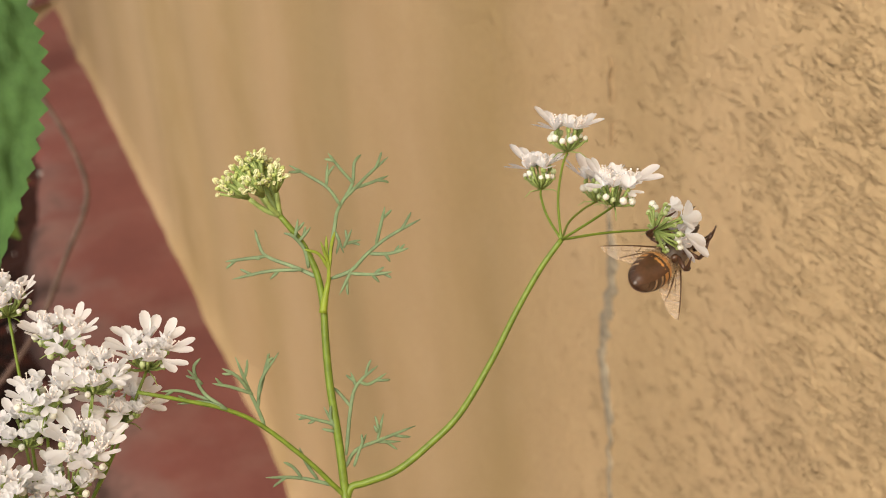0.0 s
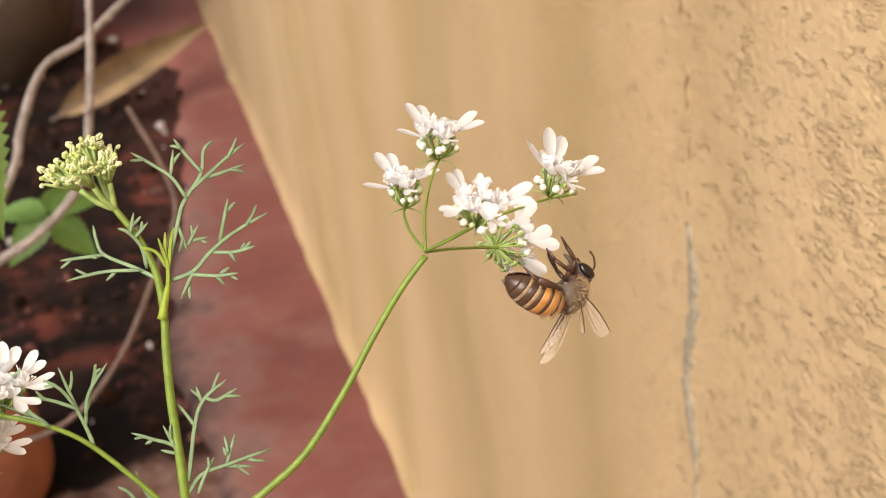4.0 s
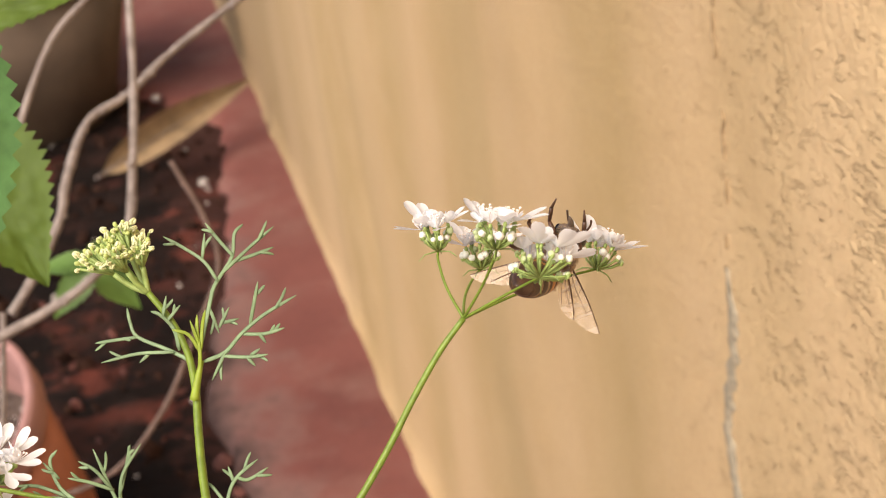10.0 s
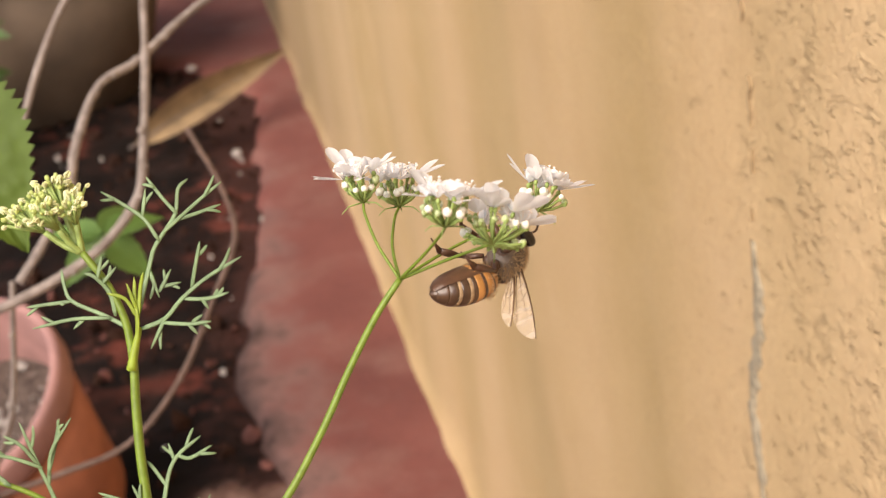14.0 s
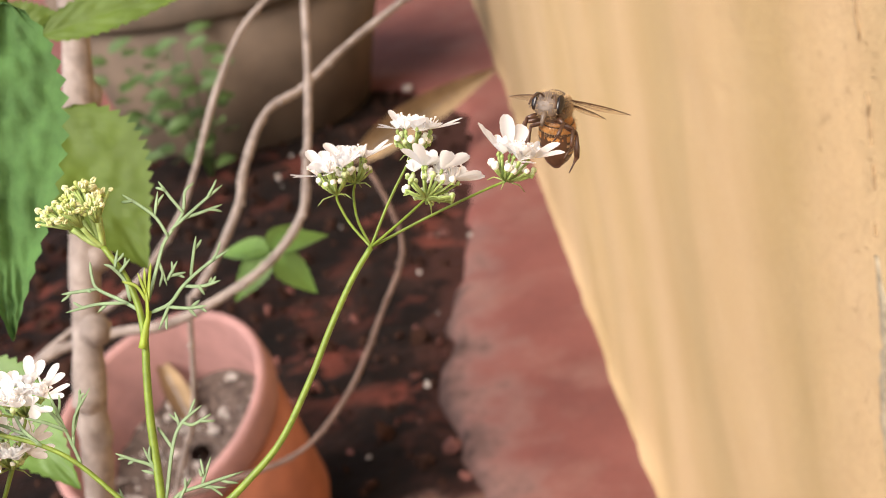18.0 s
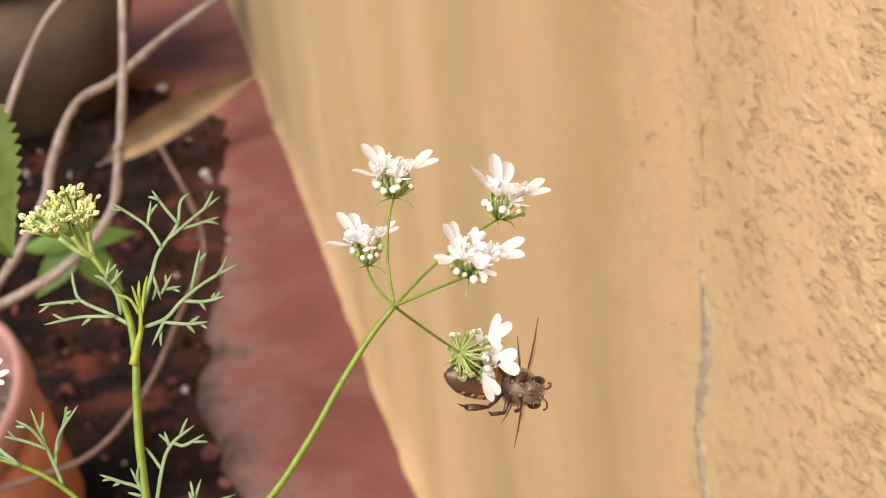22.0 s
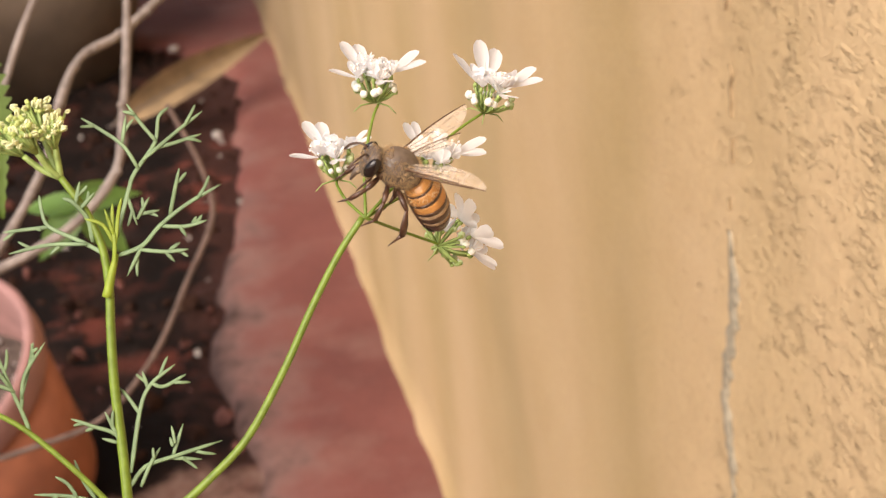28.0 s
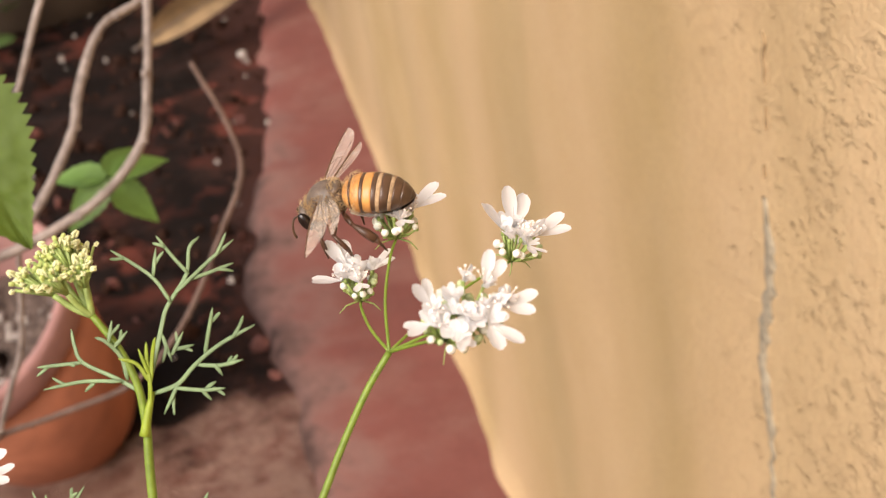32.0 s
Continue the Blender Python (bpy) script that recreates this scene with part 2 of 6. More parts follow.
def soil_material():
    m, nt, b = node_mat("damp_dark_soil")
    v = coords(nt)
    f = noise_tex(nt, v, 14, 8, 0.7)
    c = ramp(nt, f, [(0.30, (0.003, 0.0017, 0.0012)), (0.50, (0.008, 0.004, 0.0028)), (0.64, (0.025, 0.011, 0.008)), (0.8, (0.09, 0.036, 0.026))])
    red = ramp(nt, noise_tex(nt, v, 22, 5, 0.6), [(0.52, (0, 0, 0)), (0.64, (1, 1, 1))])
    near = ramp(nt, noise_tex(nt, v, 5, 2), [(0.45, (0, 0, 0)), (0.6, (0.78, 0.78, 0.78))])
    c = mix(nt, mix(nt, 1.0, red, near, "MULTIPLY"), c, (0.17, 0.045, 0.03))
    # red oxide rubbed into the soil beside the strip
    rim = nt.nodes.new("ShaderNodeSeparateXYZ")
    nt.links.new(v, rim.inputs[0])
    off = nt.nodes.new("ShaderNodeMath")
    off.operation = "MULTIPLY_ADD"
    nt.links.new(noise_tex(nt, v, 30, 6, 0.7), off.inputs[0])
    off.inputs[1].default_value = 0.22
    nt.links.new(rim.outputs["X"], off.inputs[2])
    up = nt.nodes.new("ShaderNodeMath")
    up.inputs[1].default_value = 0.2
    nt.links.new(off.outputs[0], up.inputs[0])
    c = mix(nt, gray(nt, up.outputs[0], 0.165, 0.205, 0.0, 0.3), c, (0.12, 0.045, 0.034))
    # trodden reddish dust spread over the soil at the near end
    sep = nt.nodes.new("ShaderNodeSeparateXYZ")
    nt.links.new(v, sep.inputs[0])
    end = nt.nodes.new("ShaderNodeMath")
    end.operation = "MULTIPLY_ADD"
    nt.links.new(noise_tex(nt, v, 17, 6, 0.65), end.inputs[0])
    end.inputs[1].default_value = 0.26
    nt.links.new(sep.outputs["Y"], end.inputs[2])
    # away from the strip the dust runs out in wide uneven patches
    side = nt.nodes.new("ShaderNodeMath")
    side.operation = "ABSOLUTE"
    nt.links.new(sep.outputs["X"], side.inputs[0])
    out = nt.nodes.new("ShaderNodeMath")
    out.operation, out.use_clamp = "MULTIPLY_ADD", True
    nt.links.new(side.outputs[0], out.inputs[0])
    out.inputs[1].default_value, out.inputs[2].default_value = 0.4, -0.22
    broad = nt.nodes.new("ShaderNodeMath")
    broad.operation = "MULTIPLY_ADD"
    nt.links.new(noise_tex(nt, v, 0.7, 6, 0.65), broad.inputs[0])
    broad.inputs[1].default_value, broad.inputs[2].default_value = 9.0, -4.5
    shift = nt.nodes.new("ShaderNodeMath")
    shift.operation = "MULTIPLY_ADD"
    nt.links.new(out.outputs[0], shift.inputs[0])
    nt.links.new(broad.outputs[0], shift.inputs[1])
    nt.links.new(end.outputs[0], shift.inputs[2])
    c = mix(nt, gray(nt, shift.outputs[0], 0.965, 1.0, 0.9, 0.0), c, ramp(nt, noise_tex(nt, v, 60, 5, 0.6), [(0.35, (0.15, 0.07, 0.054)), (0.6, (0.25, 0.155, 0.122))]))
    dust = mix(nt, 1.0, gray(nt, noise_tex(nt, v, 8, 5, 0.6), 0.55, 0.70), gray(nt, noise_tex(nt, v, 70, 4), 0.35, 0.6, 0.3, 1.0), "MULTIPLY")
    c = mix(nt, mix(nt, 0.13, (0, 0, 0), dust), c, (0.16, 0.095, 0.078))
    nt.links.new(c, b.inputs["Base Color"])
    b.inputs["Roughness"].default_value = 0.95
    b.inputs["Specular IOR Level"].default_value = 0.15
    bump(nt, b, noise_tex(nt, v, 120, 8, 0.7), 0.9, 0.006)
    return m


def bark_material(name, a, c, scale=160):
    m, nt, b = node_mat(name)
    v = coords(nt)
    f = noise_tex(nt, v, scale, 6, 0.65)
    nt.links.new(ramp(nt, f, [(0.3, a), (0.7, c)]), b.inputs["Base Color"])
    b.inputs["Roughness"].default_value = 0.85
    bump(nt, b, f, 0.7, 0.001)
    return m


def wing_material():
    m, nt, b = node_mat("clear_wing_membrane")
    b.inputs["Base Color"].default_value = (0.78, 0.66, 0.54, 1)
    b.inputs["Roughness"].default_value = 0.25
    tr = nt.nodes.new("ShaderNodeBsdfTransparent")
    tr.inputs["Color"].default_value = (1.0, 0.95, 0.86, 1)
    ms = nt.nodes.new("ShaderNodeMixShader")
    f = noise_tex(nt, coords(nt, (300, 900, 300)), 1.0, 2)
    nt.links.new(ramp(nt, f, [(0.3, (0.20, 0.20, 0.20)), (0.7, (0.42, 0.42, 0.42))]), ms.inputs[0])
    nt.links.new(tr.outputs[0], ms.inputs[1])
    nt.links.new(b.outputs[0], ms.inputs[2])
    nt.links.new(ms.outputs[0], nt.nodes["Material Output"].inputs["Surface"])
    return m


M = {
    "wall": wall_material(),
    "red": red_floor_material(),
    "soil": soil_material(),
    "hairline": plain("dark_crack", (0.26, 0.175, 0.09), 0.95, 0.3, 500, 0.6),
    "crack": plain("grey_crack_filler", (0.27, 0.225, 0.155), 0.95, 0.45, 500, 0.6),
    "terracotta": plain("terracotta", (0.30, 0.105, 0.055), 0.8, 0.22, 40, 0.4, 0.0006),
    "terracotta_rim": plain("dusty_terracotta_rim", (0.31, 0.165, 0.15), 0.85, 0.18, 60, 0.4, 0.0006),
    "pot_soil": plain("dusty_potting_soil", (0.085, 0.062, 0.052), 0.95, 0.6, 220, 0.8, 0.002, 0.0, 0.1),
    "old_pot": plain("weathered_brown_pot", (0.105, 0.073, 0.05), 0.8, 0.3, 18, 0.4, 0.001),
    "dry_leaf": plain("dry_tan_leaf", (0.25, 0.17, 0.092), 0.75, 0.3, 45, 0.5, 0.0008, 0.15),
    "twig": bark_material("grey_brown_bark", (0.13, 0.10, 0.085), (0.34, 0.285, 0.255)),
    "thin_twig": bark_material("dark_brown_bark", (0.075, 0.045, 0.034), (0.19, 0.125, 0.10)),
    "pebble": plain("pale_grit", (0.34, 0.30, 0.27), 0.8, 0.3, 90),
    "clod": plain("soil_crumb", (0.026, 0.012, 0.008), 0.95, 0.5, 60, 0.5, 0.0003, 0.0, 0.1),
    "redchip": plain("red_brick_chip", (0.12, 0.04, 0.03), 0.85, 0.4, 60, 0.5),
    "stalk": plain("fresh_green_stalk", (0.165, 0.24, 0.027), 0.45, 0.22, 900, 0.3, 0.0001, 0.12),
    "pedicel": plain("pale_green_pedicel", (0.34, 0.44, 0.13), 0.5, 0.2, 900, 0.0, 0.0001, 0.25),
    "herb": plain("feathery_green_leaf", (0.215, 0.31, 0.155), 0.55, 0.2, 700, 0.0, 0.0001, 0.25),
    "young": plain("young_yellow_green_leaf", (0.30, 0.39, 0.04), 0.5, 0.2, 700, 0.0, 0.0001, 0.3),
    "petal": plain("white_petal", (0.87, 0.87, 0.875), 0.5, 0.02, 1200, 0.05, 0.00005, 0.5, 0.3, 0.03),
    "young_bud": plain("greenish_flower_bud", (0.56, 0.64, 0.34), 0.5, 0.1, 900, 0.0, 0.0001, 0.2, 0.3),
    "flower_bud": plain("white_flower_bud", (0.86, 0.87, 0.76), 0.5, 0.08, 900, 0.0, 0.0001, 0.2, 0.3, 0.15),
    "opening_bud": plain("pale_yellow_opening_bud", (0.80, 0.82, 0.48), 0.5, 0.1, 900, 0.0, 0.0001, 0.2, 0.4, 0.1),
    "greenbud": plain("yellow_green_bud", (0.56, 0.65, 0.22), 0.5, 0.15, 900, 0.0, 0.0001, 0.2, 0.4, 0.2),
    "anther": plain("pale_pinkish_anther", (0.86, 0.76, 0.70), 0.6, 0.2, 900),
    "leaf": plain("rough_green_leaf", (0.062, 0.135, 0.038), 0.8, 0.35, 160, 0.6, 0.0006, 0.18, 0.25),
    "leaf_light": plain("light_green_leaf", (0.088, 0.145, 0.014), 0.65, 0.2, 120, 0.5, 0.0005, 0.3),
    "leaf_far": plain("pale_shrub_leaf", (0.115, 0.215, 0.042), 0.5, 0.2, 90, 0.3, 0.0005, 0.3),
    "weed": plain("dark_weed_leaf", (0.075, 0.13, 0.035), 0.6, 0.3, 80, 0.0, 0.0003, 0.3),
    "bee_dark": plain("dark_brown_chitin", (0.072, 0.038, 0.021), 0.28, 0.35, 900, 0.2, 0.00005),
    "bee_amber": plain("amber_chitin", (0.50, 0.235, 0.068), 0.35, 0.22, 900, 0.2, 0.00005),
    "bee_fringe": plain("greyish_tan_hair_fringe", (0.34, 0.225, 0.125), 0.8, 0.35, 2500, 0.5, 0.0001),
    "bee_belly": plain("dark_brown_belly_chitin", (0.085, 0.04, 0.02), 0.32, 0.35, 900, 0.2, 0.00005),
    "bee_leg": plain("dark_brown_leg", (0.075, 0.034, 0.018), 0.4, 0.3, 900),
    "bee_thorax": plain("brown_thorax", (0.12, 0.085, 0.06), 0.45, 0.35, 1500, 0.5, 0.0001),
    "bee_fuzz": plain("tan_fuzz", (0.56, 0.40, 0.22), 0.8, 0.25, 2000, 0.0, 0.0001, 0.3),
    "bee_eye": plain("glossy_dark_eye", (0.014, 0.009, 0.007), 0.18, 0.2, 2500),
    "wing": wing_material(),
    "vein": plain("brown_wing_vein", (0.10, 0.05, 0.022), 0.5, 0.2, 900),
}


# ---- mesh helpers ----
def mesh_from(name, bm, material, smooth=True):
    me = bpy.data.meshes.new(name)
    bm.normal_update()
    bm.to_mesh(me)
    bm.free()
    me.materials.append(material)
    if smooth:
        for p in me.polygons:
            p.use_smooth = True
    return me


def thing(name, label, category, group="", kind="", at=(0, 0, 0)):
    ob = new(name)
    ob.empty_display_size = 0.01
    ob.location = at
    return tagged(ob, label, category, group, kind)


def part(name, bm, material, parent, label="", m=None, smooth=True):
    me = bm if isinstance(bm, bpy.types.Mesh) else mesh_from(name, bm, material, smooth)
    ob = new(name, me)
    ob.parent = parent
    if m is not None:
        ob.matrix_basis = m
    return tagged(ob, label)


def smooth_line(pts, n=4):
    """Catmull-Rom through points: n pieces a span."""
    p = [Vector(q) for q in pts]
    p = [2 * p[0] - p[1]] + p + [2 * p[-1] - p[-2]]
    out = []
    for i in range(1, len(p) - 2):
        for k in range(n):
            t = k / n
            a, b, c, d = p[i - 1], p[i], p[i + 1], p[i + 2]
            out.append(0.5 * ((2 * b) + (c - a) * t + (2 * a - 5 * b + 4 * c - d) * t * t + (3 * b - a - 3 * c + d) * t ** 3))
    return out + [p[-2]]


def tube(bm, pts, radii, sides=7, wobble=0.0, seed=0, flat=1.0):
    """A tapered round tube along points; radii: one number or one for each point."""
    rnd = random.Random(seed)
    rings = []
    n = len(pts)
    side = None
    for i, p in enumerate(pts):
        d = (pts[min(i + 1, n - 1)] - pts[max(i - 1, 0)]).normalized()
        if side is None:
            side = d.orthogonal().normalized()
        side = (side - d * side.dot(d)).normalized()
        up = d.cross(side)
        r = radii if isinstance(radii, float) else radii[0] + (radii[1] - radii[0]) * i / max(1, n - 1) if len(radii) == 2 else radii[i]
        r *= 1 + wobble * (rnd.random() - 0.5)
        rings.append([bm.verts.new(p + (side * math.cos(a) + up * flat * math.sin(a)) * r) for a in (2 * math.pi * k / sides for k in range(sides))])
    for a, b in zip(rings, rings[1:]):
        for k in range(sides):
            bm.faces.new((a[k], a[(k + 1) % sides], b[(k + 1) % sides], b[k]))
    bm.faces.new(rings[0][::-1])
    bm.faces.new(rings[-1])


def ball(bm, centre, radii, seg=10, rings=7, turn=None):
    m = Matrix.Translation(centre) @ (turn.to_4x4() if turn else Matrix()) @ Matrix.Diagonal((*radii, 1))
    bmesh.ops.create_uvsphere(bm, u_segments=seg, v_segments=rings, radius=1, matrix=m)


def lathe(bm, profile, sides=40, wob=0.0, seed=0):
    rnd = random.Random(seed)
    ph = rnd.random() * 6
    rings = []
    for r, z in profile:
        rings.append([bm.verts.new(((r * (1 + wob * math.sin(3 * a + ph + z * 30))) * math.cos(a), (r * (1 + wob * math.cos(2 * a + ph))) * math.sin(a), z)) for a in (2 * math.pi * k / sides for k in range(sides))])
    for a, b in zip(rings, rings[1:]):
        for k in range(sides):
            bm.faces.new((a[k], a[(k + 1) % sides], b[(k + 1) % sides], b[k]))
    return rings


# ---- the setting ----
def build_wall():
    """The plastered wall: its face stands at x = 0, gently uneven, over a lip that runs out onto the floor."""
    bm = bmesh.new()
    ys = [-1.6 + 0.05 * i for i in range(30)] + [-0.1 + 0.012 * i for i in range(160)] + [1.82 + 0.08 * i for i in range(40)]
    zs = [-0.02, 0.0, 0.006, 0.012] + [0.012 + 0.014 * i for i in range(1, 46)] + [0.7 + 0.15 * i for i in range(14)]
    grid = []
    for y in ys:
        row = []
        for z in zs:
            x = 0.0035 * (noise.noise(Vector((0.0, y * 9, z * 6))) + 0.22 * noise.noise(Vector((3.0, y * 30, z * 22))))
            if z < 0.014:
                x -= (0.014 - z) * 0.35 + 0.004 * abs(noise.noise(Vector((7.0, y * 16, 0))))
            row.append(bm.verts.new((x, y, z)))
        grid.append(row)
    for a, b in zip(grid, grid[1:]):
        for k in range(len(zs) - 1):
            bm.faces.new((a[k], a[k + 1], b[k + 1], b[k]))
    back = [[bm.verts.new((0.16, y, z)) for z in (zs[0], zs[-1])] for y in (ys[0], ys[-1])]
    bm.faces.new((back[0][0], back[0][1], back[1][1], back[1][0]))
    bm.faces.new([r[-1] for r in grid] + [back[1][1], back[0][1]])
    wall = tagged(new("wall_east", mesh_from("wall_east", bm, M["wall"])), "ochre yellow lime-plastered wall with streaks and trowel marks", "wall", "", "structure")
    # the crack: grey filler below, a broken brown hairline above
    rnd = random.Random(5)
    for name, z0, z1, mat, label in (("crack_filler", 0.20, 0.362, "crack", "grey filler in a vertical crack"), ("crack", 0.366, 0.45, "hairline", "thin broken brown crack")):
        bm = bmesh.new()
        prev = None
        for i in range(90):
            z = z0 + (z1 - z0) * i / 89
            y = 0.3085 + 0.0075 * noise.noise(Vector((1, 2, z * 30))) + 0.0022 * noise.noise(Vector((1, 7, z * 260))) + (z - 0.36) * 0.02
            thick = noise.noise(Vector((9, 9, z * 90)))
            w = 0.0006 + 0.0012 * max(0, thick)
            if 0.300 < z < 0.356:
                w = 0.0024 + 0.0018 * noise.noise(Vector((4, 4, z * 260)))
            if z > 0.362:
                w = 0.0009 * max(0, thick + 0.15)
            w *= rnd.uniform(0.8, 1.4)
            if w < 0.00012:
                prev = None
                continue
            x = 0.0035 * (noise.noise(Vector((0.0, y * 9, z * 6))) + 0.22 * noise.noise(Vector((3.0, y * 30, z * 22)))) - 0.0006
            ring = [bm.verts.new((x + dx, y + dy, z)) for dx, dy in ((0.001, -w), (-0.0002, -w * 0.5), (-0.0002, w * 0.5), (0.001, w))]
            if prev:
                for k in range(3):
                    bm.faces.new((prev[k], prev[k + 1], ring[k + 1], ring[k]))
            prev = ring
        part(name, bm, M[mat], wall, label)
    return wall


def edge_x(y):
    """Where the red floor strip ends and the soil begins."""
    known = [(-1.6, -0.115), (0.75, -0.112), (0.9, -0.108), (1.03, -0.128), (1.19, -0.100), (1.36, -0.078), (1.63, -0.052), (1.72, -0.055), (1.85, -0.12), (2.0, -0.5), (2.2, -0.9), (5.2, -0.9)]
    x = float(np.interp(y, [k[0] for k in known], [k[1] for k in known]))
    return x + 0.011 * noise.noise(Vector((y * 22, 1.5, 0))) + 0.004 * noise.noise(Vector((y * 70, 4.5, 0)))


def build_ground():
    bm = bmesh.new()
    xs = [-150, -20, -4, -1.5] + [-0.9 + 0.02 * i for i in range(50)] + [0.1, 0.5, 2, 20, 150]
    ys = [-150, -20, -3] + [-0.4 + 0.06 * i for i in range(15)] + [0.5 + 0.02 * i for i in range(90)] + [2.4, 3, 5, 20, 150]
    grid = []
    for x in xs:
        row = []
        for y in ys:
            z = -0.012
            if -0.92 < x < edge_x(y) - 0.01 and -0.4 < y < 2.3:
                z += 0.012 * (0.4 + noise.noise(Vector((x * 9, y * 9, 0)))) + 0.006 * noise.noise(Vector((x * 40, y * 40, 2)))
            row.append(bm.verts.new((x, y, z)))
        grid.append(row)
    for a, b in zip(grid, grid[1:]):
        for k in range(len(ys) - 1):
            bm.faces.new((a[k], b[k], b[k + 1], a[k + 1]))
    tagged(new("ground", mesh_from("ground", bm, M["soil"])), "damp dark brown soil with reddish crumbs", "soil", "", "structure")
    bm = bmesh.new()
    prev = None
    for y in [-1.6 + 0.05 * i for i in range(22)] + [-0.5 + 0.013 * i for i in range(208)] + [2.24 + 0.15 * i for i in range(20)]:
        ex = edge_x(y)
        pts = [(ex - 0.006, -0.02), (ex, -0.004), (ex + 0.008, 0.0), (ex * 0.5, 0.001), (-0.012, 0.001), (0.02, 0.001)]
        ring = [bm.verts.new((px, y, pz)) for px, pz in pts]
        if prev:
            for k in range(5):
                bm.faces.new((prev[k], ring[k], ring[k + 1], prev[k + 1]))
        prev = ring
    tagged(new("pavement", mesh_from("pavement", bm, M["red"])), "worn red oxide cement strip along the wall foot", "floor", "", "structure")


build_wall()
build_ground()


# ---- far corner: pots, fallen leaf, grit ----
def build_pot(at, axis, r, h, body_mat, rim_mat, label, fill=0.0):
    """A clay pot with a low collar; axis: the way its mouth faces; fill: how high the soil stands in it."""
    pot = thing("flower_pot", label, "pot")
    pot.matrix_basis = Matrix.Translation(at) @ Vector(axis).to_track_quat("Z", "Y").to_matrix().to_4x4()
    bm = bmesh.new()
    lathe(bm, [(r * 0.02, 0.0), (r * 0.68, 0.0), (r * 0.72, 0.006), (r * 0.955, h * 0.84), (r * 0.93, h * 0.845)], 56, 0.004, 1)
    part("body", bm, body_mat, pot)
    bm = bmesh.new()
    lathe(bm, [(r * 0.93, h * 0.83), (r * 0.985, h * 0.835), (r * 1.0, h * 0.86), (r * 1.01, h * 0.97), (r * 0.99, h), (r * 0.945, h), (r * 0.92, h * 0.975), (r * 0.80, h * 0.35)], 56, 0.004, 2)
    part("rim", bm, rim_mat, pot, "dusty pinkish pot rim and inner wall")
    if fill:
        bm = bmesh.new()
        rings = []
        wide = r * (0.80 + 0.12 * (fill - 0.35) / 0.62)
        for i in range(11):
            q = wide * i / 10
            rings.append([bm.verts.new((q * math.cos(a), q * math.sin(a), h * fill + 0.007 * noise.noise(Vector((q * math.cos(a) * 60, q * math.sin(a) * 60, 1))))) for a in (2 * math.pi * k / 40 for k in range(40))])
        for a, b in zip(rings[1:], rings[2:]):
            for k in range(40):
                bm.faces.new((a[k], a[(k + 1) % 40], b[(k + 1) % 40], b[k]))
        bm.faces.new(rings[1])
        part("potting_soil", bm, M["pot_soil"], pot, "dark crumbly potting soil")
        rnd = random.Random(9)
        bm = bmesh.new()
        for _ in range(190):
            a, q, s = rnd.uniform(0, 6.28), wide * 0.95 * rnd.random() ** 0.5, rnd.choice((0.0008, 0.0012, 0.002, 0.003, 0.0042))
            m = Matrix.Translation((q * math.cos(a), q * math.sin(a), h * fill + 0.002)) @ Euler((rnd.random() * 6, rnd.random() * 6, rnd.random() * 6)).to_matrix().to_4x4() @ Matrix.Diagonal((s, s * rnd.uniform(0.4, 1), s * 0.6, 1))
            bmesh.ops.create_icosphere(bm, subdivisions=1, radius=1, matrix=m)
        tagged(part("grit", bm, M["pebble"], pot, "pale grit on the potting soil", None, False), "", "", "", "stuff")
    return pot


def leaf_blade(bm, length, width, bend=0.25, fold=0.12, n=14, m=6, teeth=0.0, quilt=0.0, point=1.0, curl=0.0):
    """A leaf along +x from the origin, midrib down the middle, tip at length; teeth: saw edge; quilt: relief between the veins."""
    grid = []
    for i in range(n + 1):
        u = i / n
        w = width / 2 * (math.sin(math.pi * min(1, u ** 0.72)) ** 0.75) * (1 - 0.25 * u ** 3 * point)
        row = []
        for j in range(-m, m + 1):
            v = j / m
            ww = w
            if abs(j) == m and teeth:
                ww *= 1 + teeth * (1 if i % 2 else -0.6)
            x = u * length + abs(v) ** 1.5 * length * 0.03
            y = v * ww
            z = -bend * length * u * u + fold * abs(y) + curl * y * y / max(width, 1e-6)
            if quilt:
                z += quilt * 0.5 * abs(math.sin((u * 1.0 - abs(v) * 0.22) * math.pi * 8)) * (1 - abs(v) ** 4) * min(1, abs(v) * 4)
                z -= quilt * 1.6 * noise.voronoi(Vector((x * 420, y * 420, 0)))[0][0] * (1 - abs(v) ** 6)
            row.append(bm.verts.new((x, y, z)))
        grid.append(row)
    for a, b in zip(grid, grid[1:]):
        for k in range(2 * m):
            bm.faces.new((a[k], b[k], b[k + 1], a[k + 1]))


def aim(at, to, up):
    """A pose at a point, its x axis towards another and its z axis near up."""
    x = (Vector(to) - Vector(at)).normalized()
    z = Vector(up) - x * Vector(up).dot(x)
    z.normalize()
    y = z.cross(x)
    return Matrix.Translation(at) @ Matrix((x, y, z)).transposed().to_4x4()


build_pot((-0.2540, 0.8815, -0.003), (-0.28, -0.38, 0.88), 0.0735, 0.13, M["terracotta"], M["terracotta_rim"], "small terracotta flower pot leaning over, half filled with soil", 0.6)
build_pot((-0.312, 1.86, -0.012), (0, 0, 1), 0.205, 0.21, M["old_pot"], M["old_pot"], "weathered dark brown pot standing on the soil")


